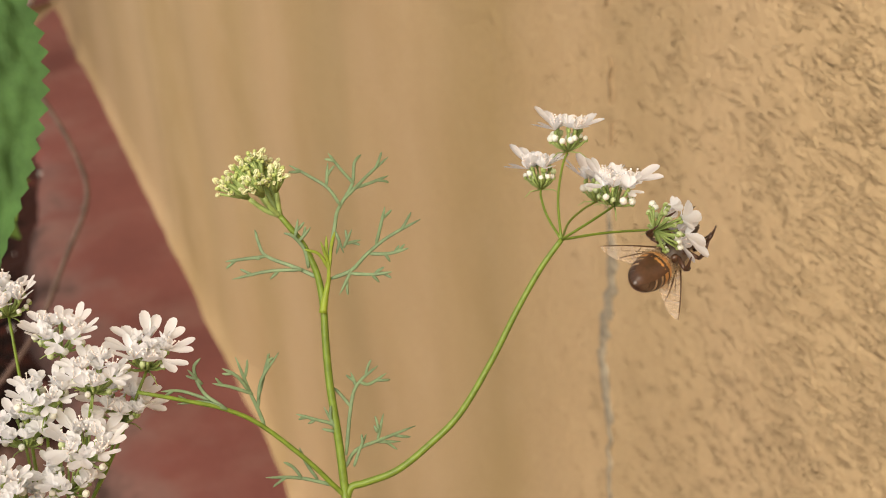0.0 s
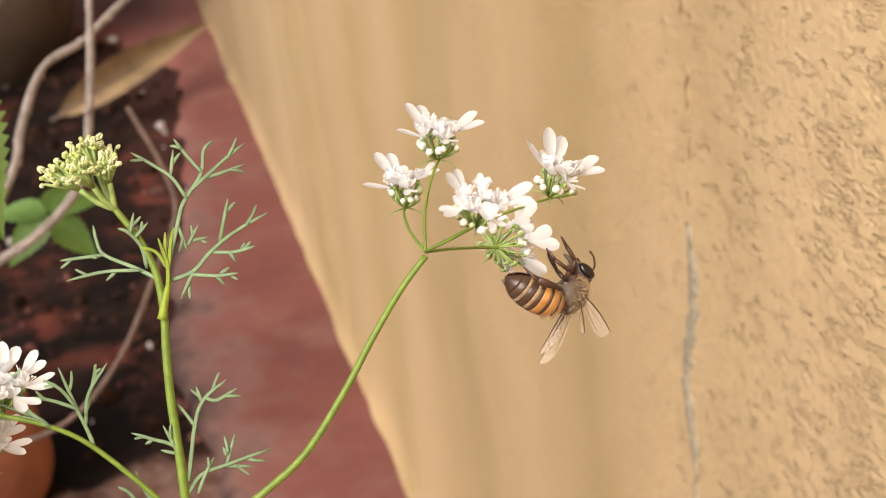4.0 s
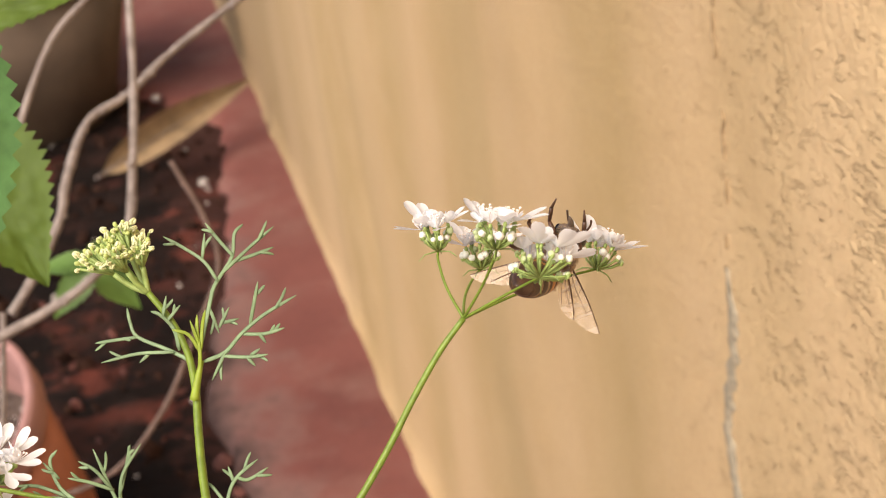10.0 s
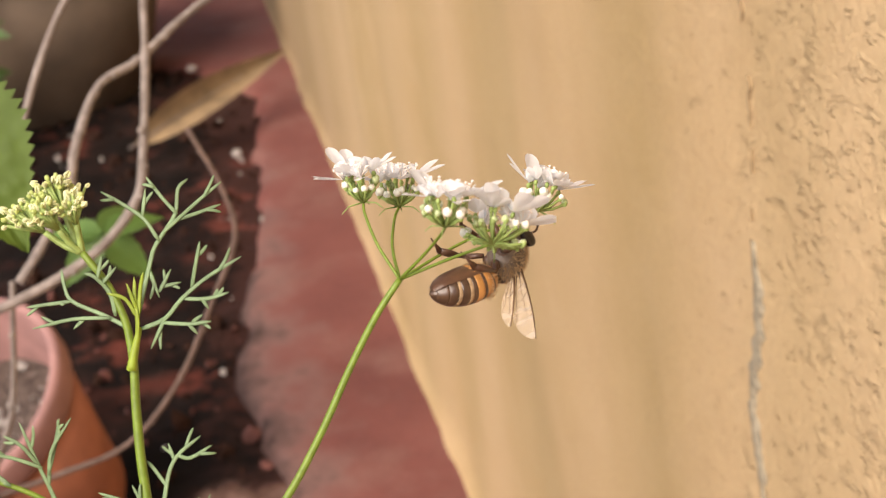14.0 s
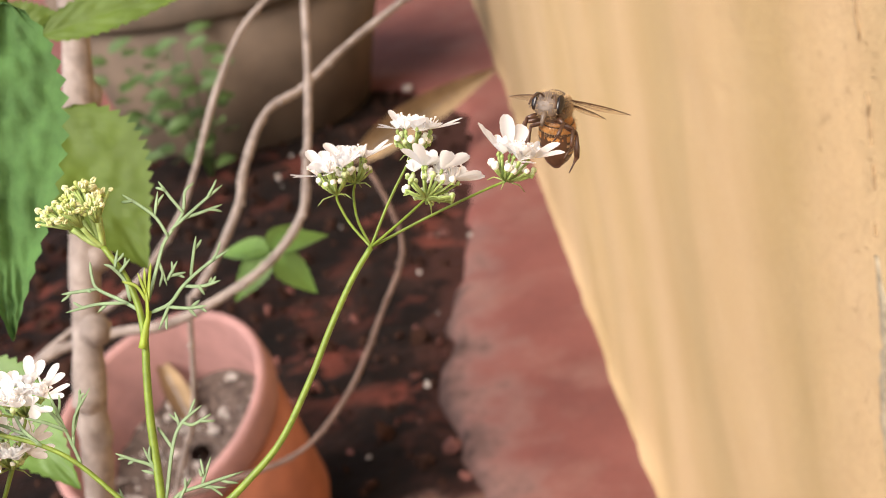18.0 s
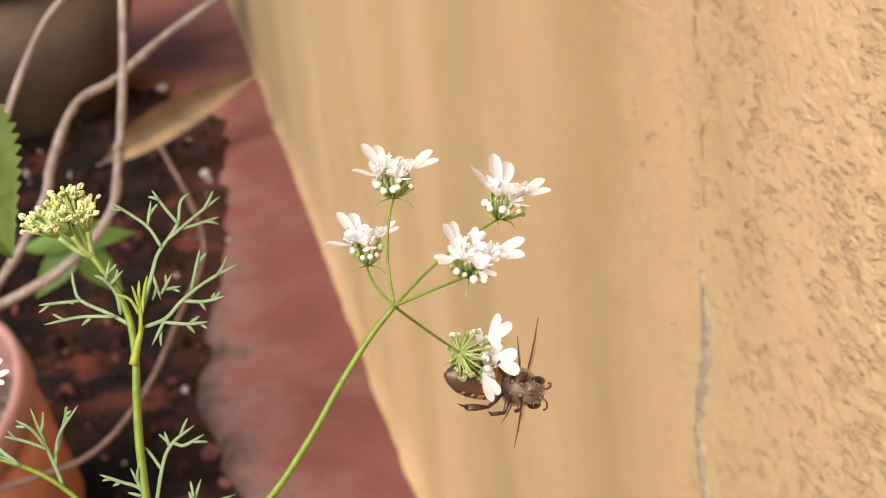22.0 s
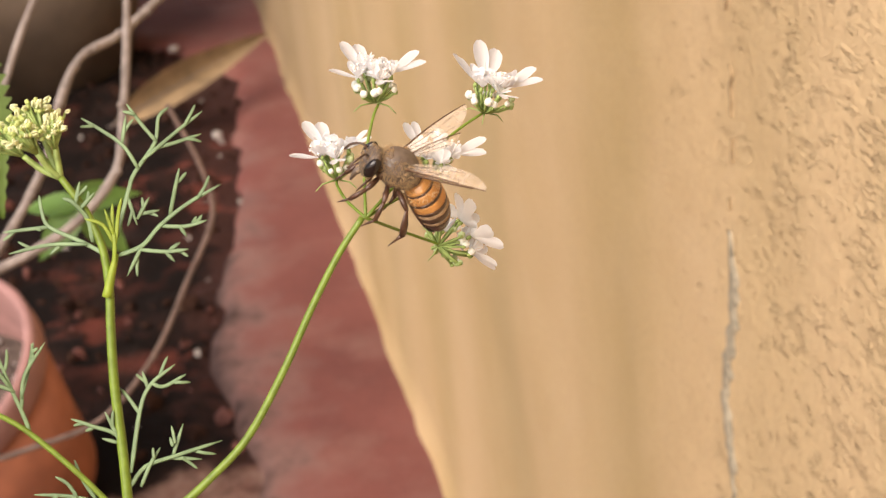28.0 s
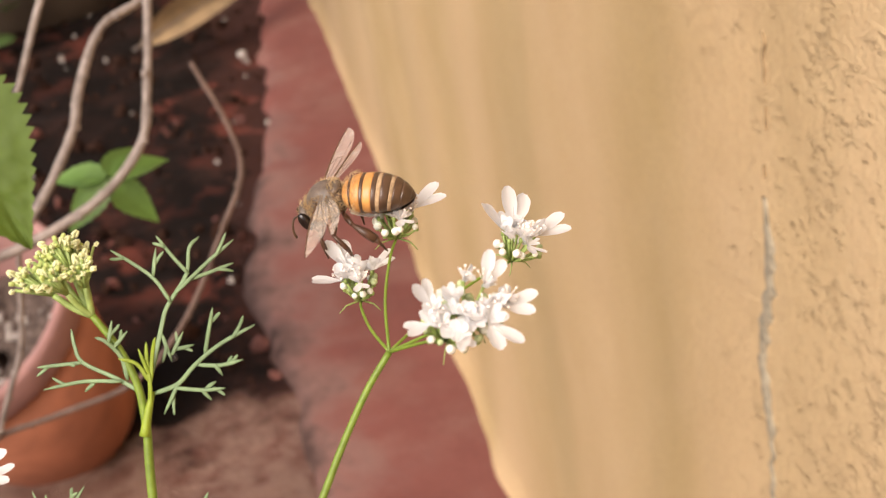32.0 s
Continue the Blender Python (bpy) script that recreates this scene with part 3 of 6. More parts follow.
def build_dry_leaf(at, to, up, width, label):
    leaf = thing("fallen_leaf", label, "leaf")
    leaf.matrix_basis = aim(at, to, up)
    bm = bmesh.new()
    leaf_blade(bm, (Vector(to) - Vector(at)).length, width, 0.12, 0.3, 18, 5, 0, 0.0012, 1.0, 1.2)
    part("blade", bm, M["dry_leaf"], leaf)
    bm = bmesh.new()
    tube(bm, [Vector((-0.003, 0, 0.002)), Vector((0, 0, 0.001)), Vector(((Vector(to) - Vector(at)).length * 0.7, 0, -0.003))], (0.0016, 0.0006), 6)
    part("midrib", bm, M["twig"], leaf)


build_dry_leaf((-0.189, 1.497, 0.022), (-0.014, 1.580, 0.074), (0.35, -0.75, 0.55), 0.036, "large dry tan leaf lying curled on the soil")
build_dry_leaf((-0.2805, 0.876, 0.074), (-0.297, 0.904, 0.117), (0.2, -0.8, 0.5), 0.016, "small withered tan leaf leaning inside the pot")


def scatter(name, label, count, box, size, material, seed, squash=0.6):
    """Small lumps lying about, one mesh."""
    rnd = random.Random(seed)
    bm = bmesh.new()
    for _ in range(count):
        x, y = rnd.uniform(box[0], box[1]), rnd.uniform(box[2], box[3])
        if x > edge_x(y) - 0.004:
            continue
        s = size * rnd.choice((0.4, 0.6, 0.8, 1.0, 1.5))
        z = -0.012 + 0.012 * (0.4 + noise.noise(Vector((x * 9, y * 9, 0)))) + 0.006 * noise.noise(Vector((x * 40, y * 40, 2)))
        m = Matrix.Translation((x, y, z + s * 0.25)) @ Euler((rnd.random() * 6, rnd.random() * 6, rnd.random() * 6)).to_matrix().to_4x4() @ Matrix.Diagonal((s, s * rnd.uniform(0.6, 1), s * squash, 1))
        vs = bmesh.ops.create_icosphere(bm, subdivisions=1, radius=1, matrix=m)["verts"]
        for v in vs:
            v.co += Vector((rnd.uniform(-1, 1), rnd.uniform(-1, 1), rnd.uniform(-1, 1))) * s * 0.25
    ob = new(name, mesh_from(name, bm, material, False))
    return tagged(ob, label, "soil", "", "stuff")


scatter("soil_crumbs", "dark crumbs of damp soil", 760, (-0.62, -0.04, 0.88, 2.0), 0.006, M["clod"], 3)
scatter("brick_chips", "reddish brick chips strewn on the soil", 70, (-0.30, -0.05, 0.86, 1.4), 0.005, M["redchip"], 4, 0.35)
scatter("soil_grit", "pale grit scattered over the soil", 60, (-0.45, -0.04, 0.7, 1.9), 0.0035, M["pebble"], 6)


def build_pebble(at, size, seed):
    rnd = random.Random(seed)
    bm = bmesh.new()
    bmesh.ops.create_icosphere(bm, subdivisions=2, radius=1, matrix=Matrix.Diagonal((size, size * 0.8, size * 0.7, 1)))
    for v in bm.verts:
        v.co *= 1 + 0.2 * noise.noise(v.co * 90 + Vector((seed, 0, 0)))
    ob = new("pebble", mesh_from("pebble", bm, M["pebble"]))
    ob.location = at
    tagged(ob, "small pale grey pebble lying on the soil", "stone", "pebbles on the soil")


build_pebble((-0.116, 1.813, 0.002), 0.0065, 1)
build_pebble((-0.089, 1.481, 0.001), 0.0055, 2)


# ---- the bare shrub between ----
def build_shrub():
    shrub = thing("shrub", "leggy shrub with bare grey-brown twigs and few green leaves", "shrub", at=(-0.30, 0.47, 0.0))
    base = Vector((-0.30, 0.47, 0.0))
    lines = {
        "a": ([(-0.030, 0.491, 0.433), (-0.059, 0.478, 0.421), (-0.0864, 0.466, 0.409), (-0.1127, 0.4537, 0.3979), (-0.1275, 0.4424, 0.3908), (-0.1392, 0.4328, 0.3882), (-0.1475, 0.4195, 0.3773), (-0.1513, 0.4165, 0.3677), (-0.160, 0.4132, 0.3554), (-0.170, 0.412, 0.344)], 0.0018, 0.0022),
        "b": ([(-0.1174, 0.4472, 0.4413), (-0.1206, 0.4392, 0.421), (-0.125, 0.4291, 0.3949), (-0.1301, 0.4208, 0.3734), (-0.1343, 0.416, 0.3607), (-0.1451, 0.4126, 0.3504), (-0.1591, 0.4108, 0.3436), (-0.1794, 0.4099, 0.3378), (-0.1985, 0.4112, 0.3377), (-0.2246, 0.4116, 0.3302), (-0.27, 0.43, 0.28), (-0.295, 0.46, 0.15), (-0.30, 0.47, 0.0)], 0.0017, 0.0030),
        "c": ([(-0.1172, 0.4838, 0.4251), (-0.1314, 0.4776, 0.4148), (-0.1454, 0.4714, 0.4047), (-0.1571, 0.4625, 0.388), (-0.1677, 0.4522, 0.3682), (-0.1768, 0.4443, 0.3548), (-0.1946, 0.4364, 0.3397), (-0.2159, 0.4315, 0.3316), (-0.245, 0.425, 0.315)], 0.0015, 0.0020),
        "d": ([(-0.1187, 0.4879, 0.3542), (-0.1119, 0.48, 0.3359), (-0.1104, 0.4736, 0.3202), (-0.1213, 0.4674, 0.3028), (-0.1367, 0.4597, 0.281), (-0.1566, 0.4546, 0.2649), (-0.1817, 0.4541, 0.2592), (-0.2105, 0.454, 0.254), (-0.26, 0.455, 0.235), (-0.293, 0.462, 0.17)], 0.0014, 0.0016),
        "e": ([(-0.174, 0.425, 0.3391), (-0.1841, 0.4353, 0.2976), (-0.1932, 0.4449, 0.2772), (-0.2033, 0.453, 0.2555)], 0.0014, 0.0016),
        "f": ([(-0.1673, 0.3592, 0.4579), (-0.168, 0.3543, 0.4456), (-0.1738, 0.3398, 0.4093), (-0.1784, 0.3301, 0.3852), (-0.1823, 0.3205, 0.361), (-0.1869, 0.3208, 0.3369), (-0.21, 0.35, 0.26), (-0.27, 0.42, 0.12), (-0.30, 0.47, 0.03)], 0.0056, 0.0066),
    }
    for n, (key, (pts, r0, r1)) in enumerate(lines.items()):
        bm = bmesh.new()
        line = [p - base for p in smooth_line(pts, 5)]
        tube(bm, line, (r0 * 0.62, r1 * 0.62), 8, 0.22, n)
        rnd = random.Random(n)
        for i in range(2, len(line) - 1, 3):
            ball(bm, line[i] + Vector((rnd.uniform(-1, 1), rnd.uniform(-1, 1), 0)) * r0 * 0.5, (r0 * 0.78, r0 * 0.78, r0 * 0.75), 6, 4)
        part("branch", bm, M["thin_twig" if key == "d" else "twig"], shrub, "thin dark twig" if key == "d" else "")
    # the few green leaves on the crooked twig, one mesh to each
    bm = bmesh.new()
    leaf_blade(bm, 0.0175, 0.0095, 0.3, 0.16, 14, 4, 0.06, 0.0003, 1.8)
    blade = mesh_from("leaf", bm, M["leaf_far"])
    hub = Vector((-0.1462, 0.420, 0.3500))
    for tip, up in (((-0.163, 0.427, 0.3535), (0, -0.4, 0.9)), ((-0.128, 0.426, 0.3535), (0, -0.4, 0.9)), ((-0.138, 0.415, 0.341), (0.2, -0.9, 0.4)), ((-0.158, 0.414, 0.342), (-0.2, -0.9, 0.5)), ((-0.132, 0.440, 0.3575), (0.1, -0.5, 0.85))):
        part("leaf", blade, None, shrub, "", aim(hub - base, Vector(tip) - base, up))
    return shrub


def build_weeds():
    """Low dark greens against the far pot."""
    weed = thing("weed", "low dark green weed growing beside the brown pot", "weed", at=(-0.345, 1.62, 0.0))
    bm = bmesh.new()
    leaf_blade(bm, 0.030, 0.015, 0.3, 0.15, 8, 3)
    blade = mesh_from("leaf", bm, M["weed"])
    rnd = random.Random(12)
    for i in range(60):
        a = rnd.uniform(0, 6.28)
        at = Vector((rnd.uniform(-0.08, 0.04), rnd.uniform(-0.04, 0.03), 0.02 + 0.14 * rnd.random()))
        part("leaf", blade, None, weed, "", aim(at, at + Vector((math.cos(a), math.sin(a), rnd.uniform(-0.2, 0.6))), (0, -0.6, 0.8)))
    for i in range(4):
        bm = bmesh.new()
        x = -0.03 + 0.02 * i
        tube(bm, [Vector((0, 0, 0)), Vector((x * 0.6, 0, 0.07)), Vector((x, -0.01, 0.16))], (0.0018, 0.0008), 6)
        part("shoot", bm, M["weed"], weed)


build_shrub()
build_weeds()


# ---- broad rough leaves hanging in from the side ----
def build_broadleaf():
    plant = thing("broadleaf_plant", "green herb with broad wrinkled saw-edged leaves", "plant", at=(-0.235, 0.30, 0.0))
    base = Vector((-0.235, 0.30, 0.0))
    bm = bmesh.new()
    tube(bm, [p - base for p in smooth_line([(-0.235, 0.30, 0), (-0.232, 0.295, 0.25), (-0.222, 0.275, 0.42), (-0.217, 0.27, 0.52)])], (0.0028, 0.0018), 8, 0.1)
    part("stem", bm, M["stalk"], plant)
    # (stalk foot, tip, up, width, material)
    blades = [
        ((-0.1412, 0.1897, 0.4773), (-0.1471, 0.1671, 0.4422), (0.1, -0.9, 0.5), 0.0160, "leaf", 0.0015),
        ((-0.1520, 0.2397, 0.4495), (-0.1410, 0.2246, 0.4262), (0.1, -0.8, 0.6), 0.0205, "leaf_light", 0.0005),
        ((-0.1562, 0.2619, 0.4570), (-0.1246, 0.2610, 0.4627), (0.0, -0.8, 0.7), 0.0085, "leaf_light", 0.0005),
        ((-0.1664, 0.2053, 0.4227), (-0.1522, 0.1890, 0.4084), (0.0, -0.8, 0.6), 0.0130, "leaf_far", 0.0003),
        ((-0.1653, 0.2629, 0.4592), (-0.1492, 0.2630, 0.4589), (0.0, -0.8, 0.7), 0.0100, "leaf_light", 0.0005),
    ]
    for at, tip, up, width, mat, quilt in blades:
        at, tip = Vector(at) - base, Vector(tip) - base
        bm = bmesh.new()
        leaf_blade(bm, (tip - at).length, width, 0.14, 0.16, 36, 13, 0.09, quilt, 2.2)
        leaf = part("leaf", bm, M[mat], plant, "wrinkled green leaf with a saw edge", aim(at, tip, up))
        bm = bmesh.new()
        tube(bm, [Vector((-0.010, 0, 0.0005)), Vector((0.001, 0, -0.0004))], (0.0009, 0.0006), 6)
        part("petiole", bm, M["leaf_light"], leaf)


build_broadleaf()


# ---- the flowering herb before the lens ----
LEAVES = {}
LEAVES["upper"] = [[(0.3, 4.1), (1.1, 8.4), (1.3, 10.0), (2.7, 12.6), (3.0, 14.7), (3.6, 15.6)], [(2.0, 11.1), (4.5, 13.7), (6.4, 15.4)], [(2.7, 12.1), (4.5, 12.8), (6.5, 13.5)], [(1.6, 10.4), (0.3, 12.1), (-1.6, 13.3), (-3.6, 14.5)], [(0.1, 12.4), (0.3, 14.7)], [(2.9, 12.6), (1.6, 14.2), (0.2, 15.7)], [(1.1, 7.8), (2.0, 5.7)], [(1.9, 6.2), (2.8, 8.0)], [(2.0, 6.6), (3.6, 6.9)]]
LEAVES["right"] = [[(0.6, 3.0), (2.7, 3.9), (4.2, 5.7), (6.4, 7.4), (9.3, 9.2)], [(5.0, 6.5), (5.5, 8.4), (5.9, 10.3)], [(4.3, 5.7), (6.4, 5.7), (8.2, 6.2)], [(5.9, 5.7), (6.6, 4.9)], [(6.9, 5.8), (7.3, 6.6)], [(2.4, 3.6), (4.8, 3.6), (6.7, 3.9)], [(4.7, 3.6), (5.5, 2.7)], [(5.0, 3.7), (6.0, 4.3)], [(2.7, 3.9), (1.6, 1.5)]]
LEAVES["left"] = [[(-0.5, 3.0), (-2.7, 4.0), (-5.8, 5.1), (-6.6, 6.5), (-7.0, 7.9)], [(-5.8, 5.1), (-8.0, 4.8), (-9.9, 4.6)], [(-2.1, 3.9), (-5.6, 3.6), (-9.3, 2.8)], [(-4.5, 3.8), (-5.5, 2.8)], [(-6.4, 4.9), (-7.4, 5.1)]]
LEAVES["small"] = [[(-1.5, 4.1), (-2.0, 6.0), (-3.1, 7.2), (-4.1, 7.6)], [(-2.9, 7.1), (-2.7, 9.0)], [(-2.5, 6.8), (-1.5, 8.2)]]
LEAVES["young"] = [[(0.2, 0.2), (0.5, 3.6), (0.2, 5.7), (0.1, 7.4)], [(0.4, 4.1), (-0.6, 5.5), (-2.0, 6.0)], [(0.5, 4.1), (0.7, 6.3), (0.9, 7.8)], [(0.3, 4.7), (-0.4, 6.8)]]
LEAVES["low_right"] = [[(2.5, -14.7), (2.9, -9.7), (3.5, -7.6), (5.6, -5.7)], [(2.9, -9.9), (1.9, -8.7), (1.0, -8.0)], [(3.4, -8.0), (2.9, -6.4)], [(3.7, -7.5), (4.7, -7.6), (6.5, -6.6)]]
LEAVES["low_out"] = [[(2.4, -16.0), (3.4, -14.4), (5.8, -13.4), (9.6, -12.0)], [(5.6, -13.5), (6.2, -10.8)], [(5.2, -13.5), (8.0, -13.5)], [(3.3, -16.0), (3.8, -14.2), (4.6, -12.7)], [(5.7, -12.6), (5.3, -11.8)]]
LEAVES["low_left"] = [[(1.7, -13.4), (1.1, -11.7), (-0.8, -11.0), (-2.6, -10.6)], [(1.2, -11.8), (0.2, -9.9)], [(1.3, -12.3), (-0.1, -12.1)], [(-0.8, -11.1), (-1.5, -11.5)]]
LEAVES["branch_leaf"] = [[(-5.8, -11.6), (-6.4, -9.9), (-7.2, -8.1), (-8.6, -4.7)], [(-7.2, -8.1), (-8.5, -6.6), (-10.0, -5.7)], [(-6.9, -8.3), (-9.0, -7.6), (-10.8, -7.3)], [(-6.4, -9.9), (-6.1, -7.0), (-4.4, -4.1)], [(-6.5, -8.9), (-5.8, -5.9), (-5.3, -4.3)]]
LEAVES["branch_low"] = [[(1.6, -17.9), (-2.1, -17.0), (-5.5, -17.0)], [(-1.9, -17.0), (-2.9, -16.0), (-3.9, -15.4)], [(-0.3, -17.3), (-1.6, -15.5), (-2.2, -13.9)]]
LEAVES["branch_far"] = [[(-9.5, -9.9), (-11.7, -8.3), (-12.7, -5.9), (-12.1, -4.9)], [(-10.9, -9.0), (-13.8, -8.1), (-15.9, -8.1)], [(-9.5, -9.9), (-11.7, -9.2), (-14.3, -9.4)], [(-11.9, -7.5), (-13.3, -5.9)]]
STALK_LINE = [(2.7, -20.3), (2.4, -18.4), (1.7, -13.4), (0.7, -7.5), (0.2, -2.8), (0.0, 0.0), (-0.5, 2.8), (-1.2, 4.7), (-2.4, 6.8), (-4.5, 9.3)]
BRANCH_LINE = [(2.4, -18.9), (1.1, -17.6), (-1.6, -15.0), (-6.1, -11.5), (-9.5, -9.9), (-13.3, -9.0), (-18.0, -8.1)]
STEM_LINE = [(2.2, -20.3), (2.7, -18.4), (4.2, -17.9), (7.4, -16.7), (10.6, -14.2), (13.8, -11.0), (17.0, -5.7), (19.6, -0.6), (22.0, 3.6), (24.1, 6.5)]
BUD_TIPS = [(-9.4, 11.9), (-7.2, 14.5), (-5.1, 13.0), (-7.1, 12.2), (-6.0, 13.9), (-8.3, 13.3)]
NODE = Vector((-0.1197, 0.1287, 0.4498))
PLANE = [Vector((0.9588, -0.2589, -0.1170)), Vector((0.2109, 0.3730, 0.9035)), Vector((0.1903, 0.8910, -0.4122))]

SWAY = [
    (0, pose(-0.1179, 0.1205, 0.0007)),
    (0.5, pose(-0.1181, 0.1211, 0.0015)),
    (1, pose(-0.1182, 0.1213, 0.0017)),
    (1.5, pose(-0.1183, 0.1213, 0.0016)),
    (2, pose(-0.1180, 0.1213, 0.0016)),
    (2.5, pose(-0.1179, 0.1211, 0.0013)),
    (3, pose(-0.1190, 0.1221, 0.0026)),
    (3.5, pose(-0.1215, 0.1228, 0.0031)),
    (5.5, pose(-0.1198, 0.1215, 0.0013)),
    (6, pose(-0.1210, 0.1212, 0.0000)),
    (6.5, pose(-0.1202, 0.1217, 0.0016)),
    (7, pose(-0.1202, 0.1217, 0.0015)),
    (7.5, pose(-0.1204, 0.1217, 0.0014)),
    (8, pose(-0.1205, 0.1225, 0.0030)),
    (8.5, pose(-0.1207, 0.1226, 0.0031)),
    (9, pose(-0.1284, 0.1234, 0.0018)),
    (9.5, pose(-0.1223, 0.1211, -0.0006)),
    (10, pose(-0.1228, 0.1212, -0.0006)),
    (10.5, pose(-0.1236, 0.1215, -0.0003)),
    (11, pose(-0.1223, 0.1213, -0.0002)),
    (11.5, pose(-0.1224, 0.1216, 0.0003)),
    (12, pose(-0.1229, 0.1214, -0.0002)),
    (12.5, pose(-0.1222, 0.1215, 0.0002)),
    (13, pose(-0.1224, 0.1215, 0.0002)),
    (13.5, pose(-0.1227, 0.1217, 0.0006)),
    (14, pose(-0.1233, 0.1214, -0.0002)),
    (14.5, pose(-0.1232, 0.1214, -0.0002)),
    (15, pose(-0.1239, 0.1211, -0.0006)),
    (15.5, pose(-0.1234, 0.1209, -0.0008)),
    (17.5, pose(-0.1217, 0.1217, 0.0012)),
    (18, pose(-0.1236, 0.1220, 0.0021)),
    (18.5, pose(-0.1215, 0.1216, 0.0012)),
    (19, pose(-0.1211, 0.1219, 0.0018)),
    (19.5, pose(-0.1191, 0.1211, 0.0003)),
    (20, pose(-0.1209, 0.1211, -0.0002)),
    (20.5, pose(-0.1227, 0.1212, -0.0004)),
    (21, pose(-0.1230, 0.1213, -0.0004)),
    (21.5, pose(-0.1226, 0.1212, -0.0005)),
    (22, pose(-0.1220, 0.1211, -0.0005)),
    (22.5, pose(-0.1220, 0.1212, -0.0003)),
    (23, pose(-0.1214, 0.1213, 0.0002)),
    (23.5, pose(-0.1218, 0.1212, -0.0001)),
    (24, pose(-0.1218, 0.1213, 0.0000)),
    (24.5, pose(-0.1219, 0.1214, 0.0002)),
    (25, pose(-0.1209, 0.1214, 0.0005)),
    (25.5, pose(-0.1201, 0.1212, 0.0006)),
    (26, pose(-0.1209, 0.1216, 0.0010)),
    (26.5, pose(-0.1196, 0.1212, 0.0005)),
    (28.5, pose(-0.1231, 0.1227, 0.0026)),
    (29, pose(-0.1217, 0.1220, 0.0016)),
    (29.5, pose(-0.1213, 0.1216, 0.0009)),
    (30, pose(-0.1213, 0.1215, 0.0007)),
    (30.5, pose(-0.1222, 0.1215, 0.0004)),
    (31, pose(-0.1221, 0.1218, 0.0010)),
    (31.5, pose(-0.1222, 0.1218, 0.0010)),
    (32, pose(-0.1224, 0.1219, 0.0011)),
]
BASE, FORK = Vector((-0.1210, 0.1212, 0)), Vector((0, 0, 0.4328))
